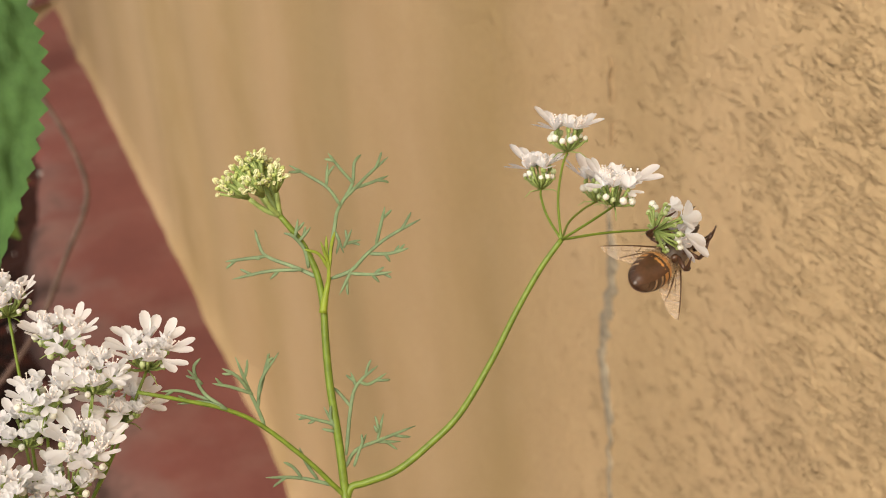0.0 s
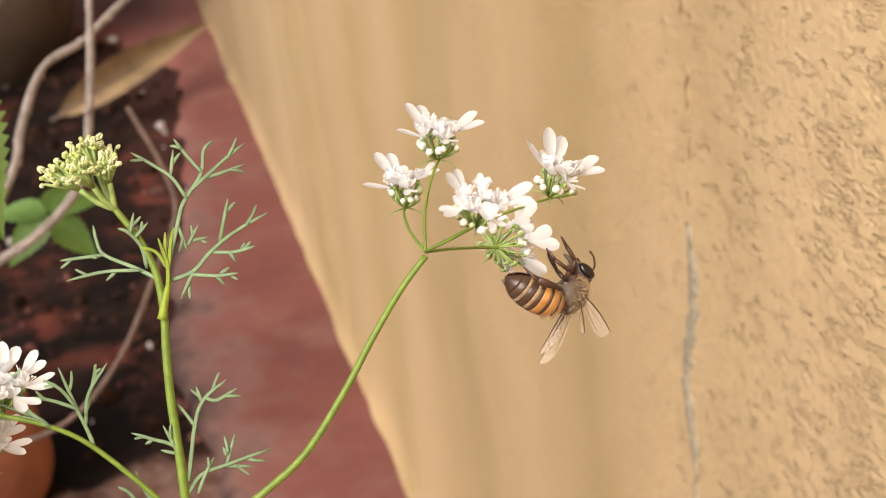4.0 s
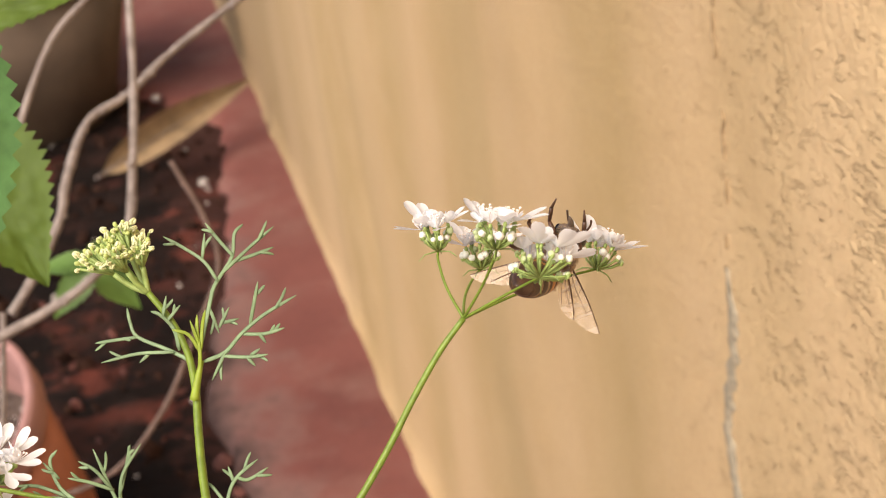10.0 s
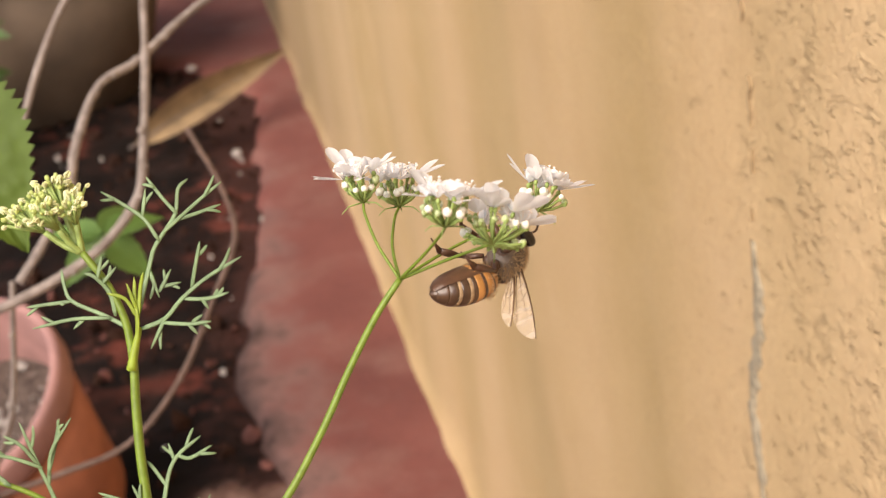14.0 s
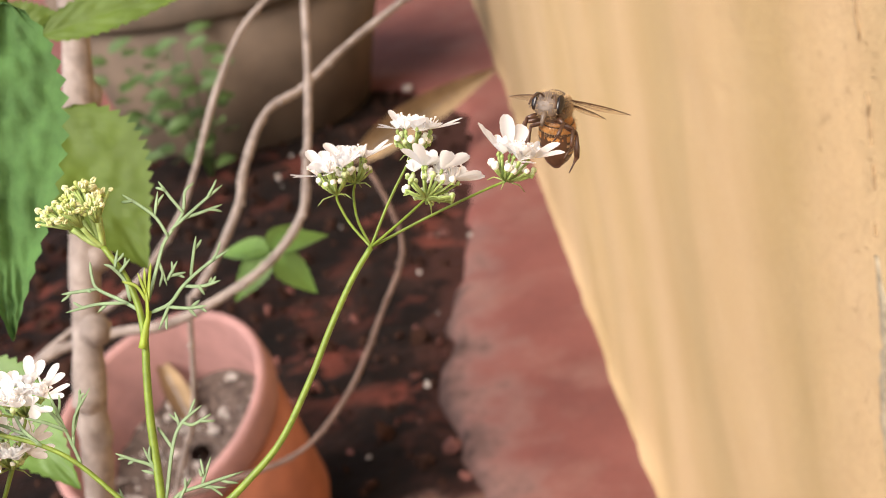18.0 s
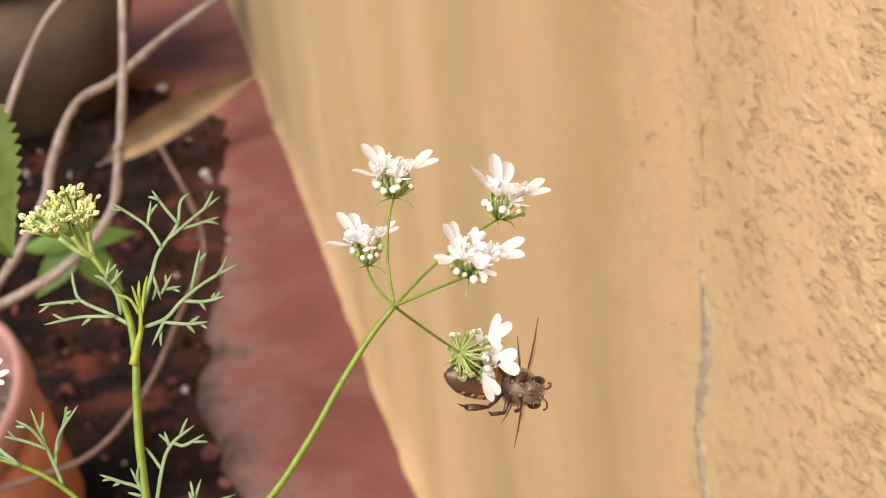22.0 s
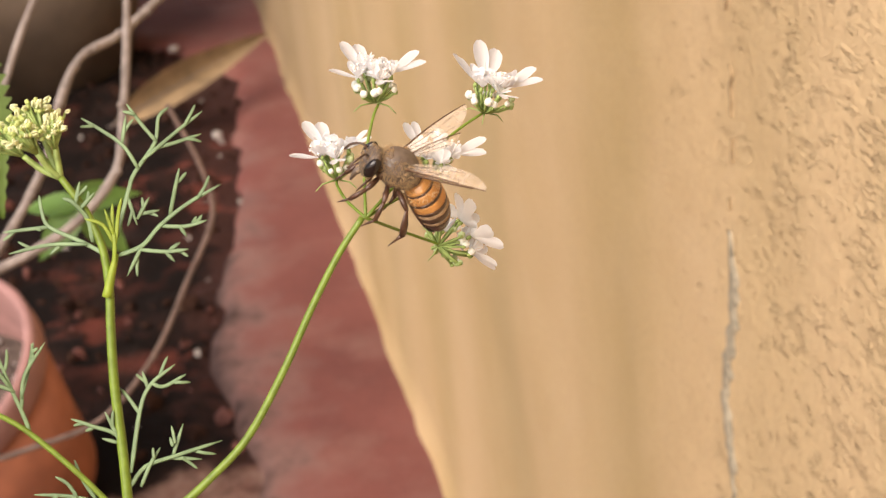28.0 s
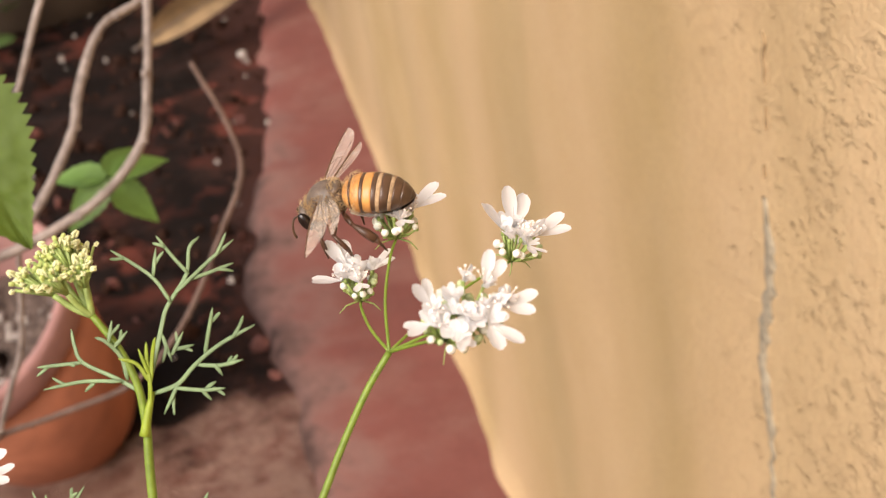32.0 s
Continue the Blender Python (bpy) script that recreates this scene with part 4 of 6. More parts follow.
STEM = [
    (0, pose(0.00031, 0.00003, 0.43309, 2.08, -2.98, -2.11)),
    (0.5, pose(-0.00027, -0.00003, 0.43259, 1.44, -3.72, -1.16)),
    (1, pose(-0.00042, -0.00005, 0.43246, 0.72, -2.79, -0.42)),
    (1.5, pose(-0.00073, -0.00011, 0.43220, 0.14, -3.25, 0.41)),
    (2, pose(-0.00066, -0.00012, 0.43226, -0.49, -2.91, 1.13)),
    (2.5, pose(-0.00079, -0.00013, 0.43216, -0.38, -2.35, 0.91)),
    (3, pose(-0.00108, -0.00021, 0.43189, -0.99, -2.84, 1.78)),
    (3.5, pose(-0.00115, -0.00021, 0.43188, -0.68, -1.43, 1.14)),
    (5.5, pose(-0.00003, 0.00000, 0.43280, 0.19, 1.10, -0.45)),
    (6, pose(0.00000, 0.00000, 0.43282, 0.06, 0.30, -0.14)),
    (6.5, pose(-0.00063, -0.00011, 0.43232, -0.50, -0.69, 0.78)),
    (7, pose(-0.00059, -0.00010, 0.43237, -0.50, 0.21, 0.61)),
    (7.5, pose(-0.00021, -0.00004, 0.43266, -0.61, -0.09, 0.80)),
    (8, pose(-0.00046, -0.00008, 0.43247, -0.63, -0.07, 0.83)),
    (8.5, pose(0.00013, 0.00002, 0.43293, -0.91, -0.90, 1.34)),
    (9, pose(-0.00081, -0.00025, 0.43194, -2.83, -9.55, 5.15)),
    (9.5, pose(0.00066, 0.00010, 0.43333, -0.42, 0.02, 0.55)),
    (10, pose(0.00041, 0.00007, 0.43314, -0.83, -0.01, 1.07)),
    (10.5, pose(0.00031, 0.00006, 0.43308, -1.03, -1.44, 1.59)),
    (11, pose(-0.00004, -0.00001, 0.43279, -1.15, -1.87, 1.82)),
    (11.5, pose(-0.00017, -0.00003, 0.43268, -1.06, -1.59, 1.66)),
    (12, pose(-0.00017, -0.00003, 0.43268, -0.92, -1.97, 1.53)),
    (12.5, pose(-0.00018, -0.00004, 0.43267, -1.05, -1.60, 1.63)),
    (13, pose(-0.00010, -0.00002, 0.43274, -1.20, -1.81, 1.86)),
    (13.5, pose(-0.00015, -0.00003, 0.43269, -1.45, -2.30, 2.28)),
    (14, pose(-0.00047, -0.00011, 0.43243, -2.18, -2.55, 3.29)),
    (14.5, pose(-0.00062, -0.00016, 0.43229, -2.77, -3.09, 4.15)),
    (15, pose(-0.00049, -0.00014, 0.43241, -3.70, -2.54, 5.26)),
    (15.5, pose(-0.00043, -0.00015, 0.43247, -5.06, -1.44, 6.82)),
    (17.5, pose(0.00225, 0.00080, 0.43464, -5.43, -1.02, 7.24)),
    (18, pose(0.00067, 0.00026, 0.43340, -6.02, -2.79, 8.27)),
    (18.5, pose(0.00067, 0.00021, 0.43331, -4.85, 1.66, 6.04)),
    (19, pose(-0.00096, -0.00027, 0.43206, -3.66, -0.51, 4.85)),
    (19.5, pose(-0.00107, -0.00032, 0.43193, -3.72, -1.81, 5.13)),
    (20, pose(-0.00078, -0.00020, 0.43220, -2.86, -0.67, 3.81)),
    (20.5, pose(-0.00198, -0.00050, 0.43116, -2.51, -2.09, 3.60)),
    (21, pose(-0.00132, -0.00029, 0.43174, -1.81, -1.15, 2.53)),
    (21.5, pose(-0.00106, -0.00022, 0.43196, -1.34, -0.91, 1.89)),
    (22, pose(-0.00065, -0.00012, 0.43231, -0.86, 0.30, 1.05)),
    (22.5, pose(-0.00066, -0.00012, 0.43231, -0.84, 0.16, 1.06)),
    (23, pose(-0.00076, -0.00014, 0.43223, -1.03, -0.11, 1.35)),
    (23.5, pose(-0.00085, -0.00017, 0.43214, -1.24, -0.95, 1.77)),
    (24, pose(-0.00099, -0.00020, 0.43200, -1.28, -1.93, 1.98)),
    (24.5, pose(-0.00100, -0.00021, 0.43199, -1.38, -2.02, 2.13)),
    (25, pose(-0.00124, -0.00026, 0.43177, -1.46, -2.26, 2.28)),
    (25.5, pose(-0.00143, -0.00030, 0.43162, -1.41, -2.13, 2.20)),
    (26, pose(-0.00122, -0.00026, 0.43181, -1.59, -1.97, 2.39)),
    (26.5, pose(-0.00126, -0.00027, 0.43179, -1.66, -1.41, 2.40)),
    (28.5, pose(-0.00134, -0.00035, 0.43159, -2.34, -4.50, 3.78)),
    (29, pose(-0.00199, -0.00051, 0.43105, -2.42, -3.71, 3.76)),
    (29.5, pose(-0.00155, -0.00037, 0.43152, -2.00, -1.68, 2.85)),
    (30, pose(-0.00154, -0.00034, 0.43162, -1.81, 1.10, 2.10)),
    (30.5, pose(-0.00133, -0.00026, 0.43188, -1.70, 2.97, 1.63)),
    (31, pose(-0.00136, -0.00026, 0.43188, -1.77, 2.64, 1.82)),
    (31.5, pose(-0.00192, -0.00041, 0.43140, -2.16, 1.08, 2.62)),
    (32, pose(-0.00193, -0.00057, 0.43107, -3.39, -4.29, 5.09)),
]
HEAD_A = [(0, 5.4, 9.9, 5.8), (1, 5.5, 10.2, 5.1), (2, 5.1, 10.6, 4.8), (3, 3.0, 10.5, 6.4), (3.5, 4.8, 10.7, 4.8), (6, 3.0, 9.3, 8.1), (7, 3.5, 9.6, 7.6), (8, 3.5, 9.4, 7.8), (9, 0.8, 10.8, 6.7), (10, 4.8, 11.7, -0.4), (11, 3.0, 11.8, 3.5), (12, 3.2, 12.2, 1.2), (13, 3.6, 12.0, 1.9), (15, 1.3, 12.4, 2.3), (18, -0.9, 12.3, 3.2), (19, 3.7, 12.1, 0.4), (20, 3.2, 10.4, 6.6), (20.6, 3.6, 9.1, 8.1), (21, 2.4, 9.9, 7.5), (22, 2.6, 9.6, 8.0), (23, 2.5, 9.9, 7.5), (26, 1.7, 9.8, 7.9), (28.5, 3.9, 9.4, 7.6), (29, 2.0, 9.6, 8.1), (30, 2.9, 8.4, 9.0), (30.5, 2.6, 8.5, 9.1), (31, 4.1, 9.4, 7.5), (32, 3.4, 10.9, 5.5)]
HEAD_B = [(0, 10.4, 13.3, -3.2), (1, 9.0, 14.3, -3.1), (2, 7.2, 15.3, -3.0), (3, 15.7, 6.8, 1.5), (3.5, 15.5, 7.5, -0.7), (6, 14.5, 9.0, 2.3), (7, 14.8, 8.6, 2.0), (8, 14.9, 8.4, 1.8), (9, 12.7, 11.1, 3.2), (10, 15.8, 6.8, -1.0), (11, 15.9, 5.9, 2.7), (12, 15.3, 7.9, 0.2), (13, 15.2, 8.0, 0.1), (15, 14.8, 8.7, 0.5), (18, 14.7, -6.2, 6.4), (19, 13.1, 10.5, -3.9), (20, 14.9, 7.5, 4.3), (20.6, 12.3, 11.1, 4.6), (21, 13.5, 10.0, 3.8), (22, 13.4, 10.3, 3.1), (23, 13.6, 10.1, 3.1), (26, 13.0, 10.7, 3.6), (28.5, 13.4, 9.7, 4.6), (29, 12.3, 11.0, 5.0), (30, 13.5, 9.1, 5.6), (30.5, 12.7, 10.2, 5.4), (31, 15.2, 7.1, 3.8), (32, 13.7, 10.4, 0.6)]
HEAD_C = [(0, 1.5, 9.1, 2.4), (1, 1.0, 9.0, 2.8), (2, -0.0, 9.2, 2.5), (3, -1.2, 9.2, 1.8), (3.5, 0.2, 9.5, 0.9), (6, -0.7, 9.3, 2.0), (8, -0.4, 9.2, 2.3), (9, -3.6, 8.5, 2.2), (10, -0.2, 8.4, 4.4), (11, -1.3, 7.9, 5.2), (12, -1.2, 7.9, 5.2), (13, -1.0, 7.7, 5.5), (15, -2.0, 7.7, 5.3), (18, -3.0, 8.1, 4.0), (19, -0.8, 8.5, 4.2), (20, -1.5, 9.2, 1.6), (20.6, -2.3, 9.1, 1.4), (21, -1.2, 9.4, 0.9), (22, -1.1, 9.4, 1.1), (23, -0.8, 9.4, 0.9), (26, -2.0, 9.3, 0.6), (28.5, -1.3, 9.4, 0.7), (29, -1.9, 9.3, -0.8), (30, 3.1, 7.4, -5.0), (30.5, 2.5, 8.2, -4.1), (31, 3.3, 8.9, 0.1), (32, -1.1, 9.4, 0.8)]
HEAD_D = [(0, 2.8, -8.0, 7.0), (1, 3.5, -7.6, 7.1), (2, 3.7, -7.8, 6.8), (3, 2.5, -9.2, 5.5), (3.5, 3.6, -8.6, 5.9), (6, 2.3, -9.6, 4.9), (7, 2.1, -9.6, 4.9), (8, 3.2, -9.6, 4.2), (9, 0.8, -7.9, 7.6), (10, 3.1, -5.3, 9.1), (11, 2.9, -6.6, 8.3), (12, 4.2, -7.6, 6.7), (13, 3.2, -7.2, 7.7), (15, 4.5, -7.1, 7.1), (18, 6.5, 2.8, 8.4), (19, 6.7, -3.4, 8.1), (20, 5.5, -8.6, 4.1), (20.6, 7.2, -7.0, 4.5), (21, 6.9, -6.7, 5.4), (22, 6.8, -7.0, 5.1), (23, 7.0, -6.8, 5.0), (26, 6.3, -7.5, 4.9), (28.5, 7.7, 7.8, -0.9), (29, 8.1, 7.5, -0.6), (30, 9.7, 5.2, 0.8), (30.5, 8.2, 7.1, -1.9), (31, 5.2, 8.9, -3.9), (32, 4.4, -8.6, 5.3)]
HEAD_E = [(0, 11.4, -0.7, -1.1), (1, 11.3, -0.4, -1.9), (2, 10.9, -3.6, 0.0), (3, 9.3, 6.8, 0.3), (3.5, 8.8, 6.5, -3.4), (6, 9.6, 4.4, -4.6), (8, 8.7, 5.0, -5.7), (9, 6.5, 9.4, 1.4), (10, 6.6, -7.2, 6.1), (11, 6.8, -7.2, 5.8), (12, 7.2, -6.9, 5.7), (13, 7.4, -7.1, 5.2), (15, 8.2, -6.8, 4.3), (18, 7.0, -6.3, 6.5), (19, 8.3, -6.1, 5.1), (20, 6.9, -8.7, 3.1), (20.6, 5.2, 3.3, -9.7), (21, 6.6, 4.3, -8.4), (22, 7.0, 3.5, -8.4), (23, 7.2, 3.7, -8.2), (26, 6.2, 3.1, -9.2), (28.5, 7.7, 5.8, -6.3), (29, 7.5, 5.7, -6.6), (30, 9.3, -0.1, -6.8), (30.5, 5.4, -10.1, 0.5), (31, 3.6, -10.1, 4.3), (32, 6.5, -7.4, 5.9)]
BEE = [
    (0.000, pose(-0.0815, 0.1222, 0.4504, -144.9, -15.3, 22.3)),
    (0.500, pose(-0.0830, 0.1238, 0.4512, -160.8, -9.2, 14.4)),
    (1.000, pose(-0.0825, 0.1250, 0.4506, -151.6, 3.9, 9.6)),
    (1.500, pose(-0.0832, 0.1257, 0.4504, -132.9, 12.0, 2.3)),
    (2.000, pose(-0.0826, 0.1262, 0.4501, -145.9, 24.1, -7.2)),
    (2.167, pose(-0.0818, 0.1243, 0.4503, -156.4, -6.7, 16.1)),
    (2.333, pose(-0.0810, 0.1225, 0.4506, 178.8, -29.3, 48.9)),
    (2.500, pose(-0.0802, 0.1206, 0.4508, 141.0, -31.9, 93.6)),
    (2.750, pose(-0.0815, 0.1221, 0.4536, 103.5, -48.0, 85.1)),
    (3.000, pose(-0.0828, 0.1236, 0.4565, 50.1, -64.0, 97.4)),
    (3.250, pose(-0.0832, 0.1266, 0.4525, 105.2, -49.6, 54.5)),
    (3.500, pose(-0.0836, 0.1297, 0.4486, 130.6, -24.3, 43.4)),
    (5.500, pose(-0.0838, 0.1258, 0.4436, 150.7, -20.9, 24.3)),
    (6.000, pose(-0.0854, 0.1254, 0.4430, 137.6, -16.9, 33.0)),
    (6.250, pose(-0.0829, 0.1269, 0.4457, 123.5, -40.7, 47.8)),
    (6.500, pose(-0.0805, 0.1285, 0.4483, 91.0, -58.0, 80.8)),
    (7.000, pose(-0.0830, 0.1273, 0.4442, 120.0, -50.2, 70.6)),
    (7.500, pose(-0.0829, 0.1285, 0.4441, 125.7, -46.6, 84.4)),
    (8.000, pose(-0.0839, 0.1288, 0.4452, 132.2, -6.9, 81.6)),
    (8.250, pose(-0.0834, 0.1270, 0.4512, 97.0, -29.6, 56.1)),
    (8.500, pose(-0.0829, 0.1252, 0.4572, 60.4, -62.0, 46.8)),
    (8.750, pose(-0.0923, 0.1289, 0.4616, 22.4, -16.5, 64.7)),
    (9.000, pose(-0.1018, 0.1326, 0.4660, -4.8, 29.2, 52.6)),
    (9.333, pose(-0.0972, 0.1308, 0.4623, -62.8, 19.4, 26.5)),
    (9.667, pose(-0.0926, 0.1290, 0.4586, -110.7, -5.3, 19.9)),
    (10.000, pose(-0.0880, 0.1272, 0.4549, -161.9, -26.5, 34.9)),
    (10.500, pose(-0.0898, 0.1281, 0.4556, -171.2, -23.7, 45.4)),
    (11.000, pose(-0.0888, 0.1269, 0.4546, 173.7, -45.3, 41.6)),
    (11.500, pose(-0.0883, 0.1273, 0.4554, -1.9, -138.3, -127.4)),
    (12.000, pose(-0.0910, 0.1286, 0.4504, 166.8, -21.7, 50.2)),
    (13.000, pose(-0.0915, 0.1268, 0.4514, 177.2, -17.4, 45.4)),
    (13.500, pose(-0.0915, 0.1271, 0.4520, 174.4, -24.5, 39.3)),
    (14.000, pose(-0.0915, 0.1270, 0.4521, 176.9, -34.7, 22.8)),
    (14.500, pose(-0.0923, 0.1269, 0.4521, -172.8, -40.1, 14.8)),
    (15.000, pose(-0.0920, 0.1276, 0.4503, 173.4, -51.9, 24.5)),
    (15.500, pose(-0.0896, 0.1287, 0.4519, 166.4, -50.2, 28.6)),
    (17.500, pose(-0.0831, 0.1329, 0.4585, -14.8, -118.1, -134.6)),
    (17.750, pose(-0.0810, 0.1363, 0.4608, -39.4, -76.2, -96.6)),
    (18.000, pose(-0.0788, 0.1397, 0.4631, -15.8, -36.6, -105.6)),
    (18.500, pose(-0.0767, 0.1332, 0.4519, -61.5, -46.1, -76.1)),
    (18.750, pose(-0.0783, 0.1342, 0.4552, -30.8, -39.9, -113.5)),
    (19.000, pose(-0.0799, 0.1352, 0.4584, -12.2, -22.9, -139.6)),
    (19.150, pose(-0.0863, 0.1306, 0.4604, -14.1, 15.6, -128.7)),
    (19.300, pose(-0.0927, 0.1259, 0.4624, -5.8, 53.5, -112.9)),
    (19.400, pose(-0.0888, 0.1268, 0.4617, -25.1, 20.7, -135.6)),
    (19.500, pose(-0.0850, 0.1276, 0.4611, -30.6, -14.8, -146.3)),
    (19.750, pose(-0.0857, 0.1243, 0.4612, -32.9, 10.0, -117.2)),
    (20.000, pose(-0.0865, 0.1209, 0.4614, -21.4, 32.5, -83.9)),
    (20.167, pose(-0.0878, 0.1246, 0.4542, -59.7, 14.8, -83.1)),
    (20.333, pose(-0.0892, 0.1283, 0.4471, -96.8, 1.2, -71.7)),
    (20.500, pose(-0.0906, 0.1321, 0.4399, -135.6, -2.5, -54.4)),
    (21.000, pose(-0.0894, 0.1313, 0.4386, -133.0, -10.5, -52.6)),
    (22.000, pose(-0.0863, 0.1303, 0.4391, -116.1, -0.8, -50.3)),
    (23.000, pose(-0.0866, 0.1311, 0.4396, -114.3, 23.5, -45.7)),
    (23.250, pose(-0.0867, 0.1308, 0.4387, -129.6, -0.6, -63.8)),
    (23.500, pose(-0.0869, 0.1305, 0.4378, -138.0, -27.7, -76.7)),
    (24.000, pose(-0.0873, 0.1287, 0.4376, 13.6, -120.6, 130.9)),
    (24.500, pose(-0.0872, 0.1294, 0.4376, 10.7, -110.3, 147.8)),
    (25.000, pose(-0.0854, 0.1278, 0.4412, -168.6, -70.7, -25.4)),
    (26.000, pose(-0.0856, 0.1281, 0.4403, -141.1, -66.6, -52.7)),
    (26.500, pose(-0.0849, 0.1283, 0.4391, -138.4, -68.8, -58.1)),
    (27.500, pose(-0.0911, 0.1270, 0.4508, -37.4, -60.8, -157.4)),
    (28.500, pose(-0.0974, 0.1257, 0.4626, -16.8, -24.8, -176.0)),
    (29.000, pose(-0.0967, 0.1232, 0.4599, -9.9, -28.0, 155.2)),
    (29.500, pose(-0.0926, 0.1213, 0.4582, -30.5, -27.4, 151.8)),
    (30.000, pose(-0.0922, 0.1199, 0.4560, -13.2, -26.7, 129.3)),
    (30.500, pose(-0.0929, 0.1211, 0.4577, 10.1, -51.0, 67.8)),
    (31.000, pose(-0.0883, 0.1227, 0.4602, 7.8, -34.9, 100.4)),
    (31.300, pose(-0.0893, 0.1239, 0.4609, -2.6, -48.3, 103.9)),
    (31.500, pose(-0.0909, 0.1239, 0.4629, 15.8, -21.9, 120.2)),
    (31.800, pose(-0.0931, 0.1244, 0.4623, 5.8, -55.0, 126.0)),
    (31.900, pose(-0.0956, 0.1289, 0.4654, 20.9, -30.9, 111.5)),
    (31.950, pose(-0.0984, 0.1339, 0.4645, -1.6, -5.4, 136.7)),
    (32.000, pose(-0.1012, 0.1389, 0.4636, -13.1, 25.7, 152.4)),
]
NEIGHBOUR = [
    (0, pose(-0.1534, 0.1242, 0.0001)),
    (1, pose(-0.1547, 0.1246, 0.0003)),
    (2, pose(-0.1531, 0.1241, 0.0001)),
    (3.5, pose(-0.1537, 0.1243, 0.0001)),
    (6, pose(-0.1549, 0.1244, -0.0002)),
    (8, pose(-0.1551, 0.1244, -0.0002)),
    (10, pose(-0.1593, 0.1241, -0.0028)),
    (13, pose(-0.1587, 0.1242, -0.0024)),
    (15.5, pose(-0.1574, 0.1243, -0.0015)),
    (18, pose(-0.1541, 0.1242, -0.0003)),
    (19, pose(-0.1550, 0.1241, -0.0010)),
    (21, pose(-0.1559, 0.1247, -0.0001)),
    (24, pose(-0.1553, 0.1247, 0.0003)),
    (29, pose(-0.1553, 0.1247, 0.0003)),
    (30.5, pose(-0.1558, 0.1249, 0.0004)),
    (32, pose(-0.1558, 0.1249, 0.0004)),
]


def spot(mx, my, mz=0.0):
    """A place in the herb's plane, in millimetres from the stalk's node: across, up and away."""
    return NODE + (PLANE[0] * mx + PLANE[1] * my + PLANE[2] * mz) / 1000 - BASE


def ribbon(bm, pts, w0, w1):
    """A slender leaf segment: a thin blade with a shallow groove down its face, tapering to a blunt tip."""
    line = smooth_line(pts, 4)
    n = len(line)
    back = PLANE[2]
    rings = []
    for i, p in enumerate(line):
        d = (line[min(i + 1, n - 1)] - line[max(i - 1, 0)]).normalized()
        side = d.cross(back).normalized()
        w = (w0 + (w1 - w0) * i / (n - 1)) * (0.25 if i == n - 1 else 0.8 if i == n - 2 else 0.6 if i == 0 else 1.0)
        rings.append([bm.verts.new(p + side * w * x + back * w * y) for x, y in ((-1, 0), (-0.5, -0.32), (0, -0.12), (0.5, -0.32), (1, 0), (0, 0.3))])
    for a, b in zip(rings, rings[1:]):
        for k in range(6):
            bm.faces.new((a[k], a[(k + 1) % 6], b[(k + 1) % 6], b[k]))
    bm.faces.new(rings[0][::-1])
    bm.faces.new(rings[-1])


def build_petal(long, wide, splay):
    """A deeply notched petal along +x: two blunt, spoon-shaped lobes that part at an angle on a short claw."""
    bm = bmesh.new()
    for s in (-1, 1):
        n, m = 9, 2
        c, d = math.cos(radians(splay)), s * math.sin(radians(splay))
        grid = []
        for i in range(n + 1):
            u = i / n
            w = wide * 0.5 * (0.2 + 0.8 * min(1, u / 0.55) ** 1.1)
            if u > 0.74:
                w *= max(0.3, math.sqrt(max(0, 1 - ((u - 0.74) / 0.27) ** 2)))
            row = []
            for j in range(-m, m + 1):
                v = j / m
                x, y = long * u * (1 if s > 0 else 0.92), v * w
                z = (0.16 if s > 0 else 0.05) * long * u * u + 0.28 * w * v * v + (0.00004 * u if s > 0 else 0.0)
                row.append(bm.verts.new((x * c - y * d, x * d + y * c, z)))
            grid.append(row)
        for a, b in zip(grid, grid[1:]):
            for k in range(2 * m):
                bm.faces.new((a[k], b[k], b[k + 1], a[k + 1]))
    return bm


PETALS = [mesh_from("petal", build_petal(*size), M["petal"]) for size in ((0.0030, 0.00118, 16), (0.0021, 0.0010, 18), (0.0014, 0.0009, 22))]


def bud_mesh(material, r):
    bm = bmesh.new()
    ball(bm, (0, 0, r * 0.8), (r, r, r * 0.95), 8, 6)
    for k in range(5):
        a = 2 * math.pi * k / 5
        ball(bm, (r * 0.45 * math.cos(a), r * 0.45 * math.sin(a), r * 1.35), (r * 0.42, r * 0.42, r * 0.35), 6, 4)
    return mesh_from("flower_bud", bm, material)


BUD, YOUNG_BUD, GREEN_BUD = bud_mesh(M["flower_bud"], 0.00036), bud_mesh(M["young_bud"], 0.00034), bud_mesh(M["greenbud"], 0.00021)


def build_stamen():
    bm = bmesh.new()
    for k in range(5):
        a = 2 * math.pi * k / 5 + 0.3
        tip = Vector((0.0006 * math.cos(a), 0.0006 * math.sin(a), 0.0010 + 0.00015 * (k % 3)))
        tube(bm, [Vector((0, 0, 0)), tip], 0.000045, 4)
        ball(bm, tip, (0.00013, 0.00013, 0.0001), 6, 4)
    return mesh_from("stamen", bm, M["anther"])


STAMEN = build_stamen()


def build_opening_bud():
    """A bud of the young umbel just opening: four stubby pale petals round a green calyx."""
    bm = bmesh.new()
    ball(bm, (0, 0, 0.0001), (0.00017, 0.00017, 0.0002), 6, 4)
    for k in range(4):
        a = 1.57 * k + 0.4
        ball(bm, (0.00018 * math.cos(a), 0.00018 * math.sin(a), 0.00034), (0.00011, 0.00011, 0.00024), 6, 4, Euler((0.5 * math.sin(a), -0.5 * math.cos(a), 0)).to_matrix().to_4x4())
    return mesh_from("opening_bud", bm, M["opening_bud"])


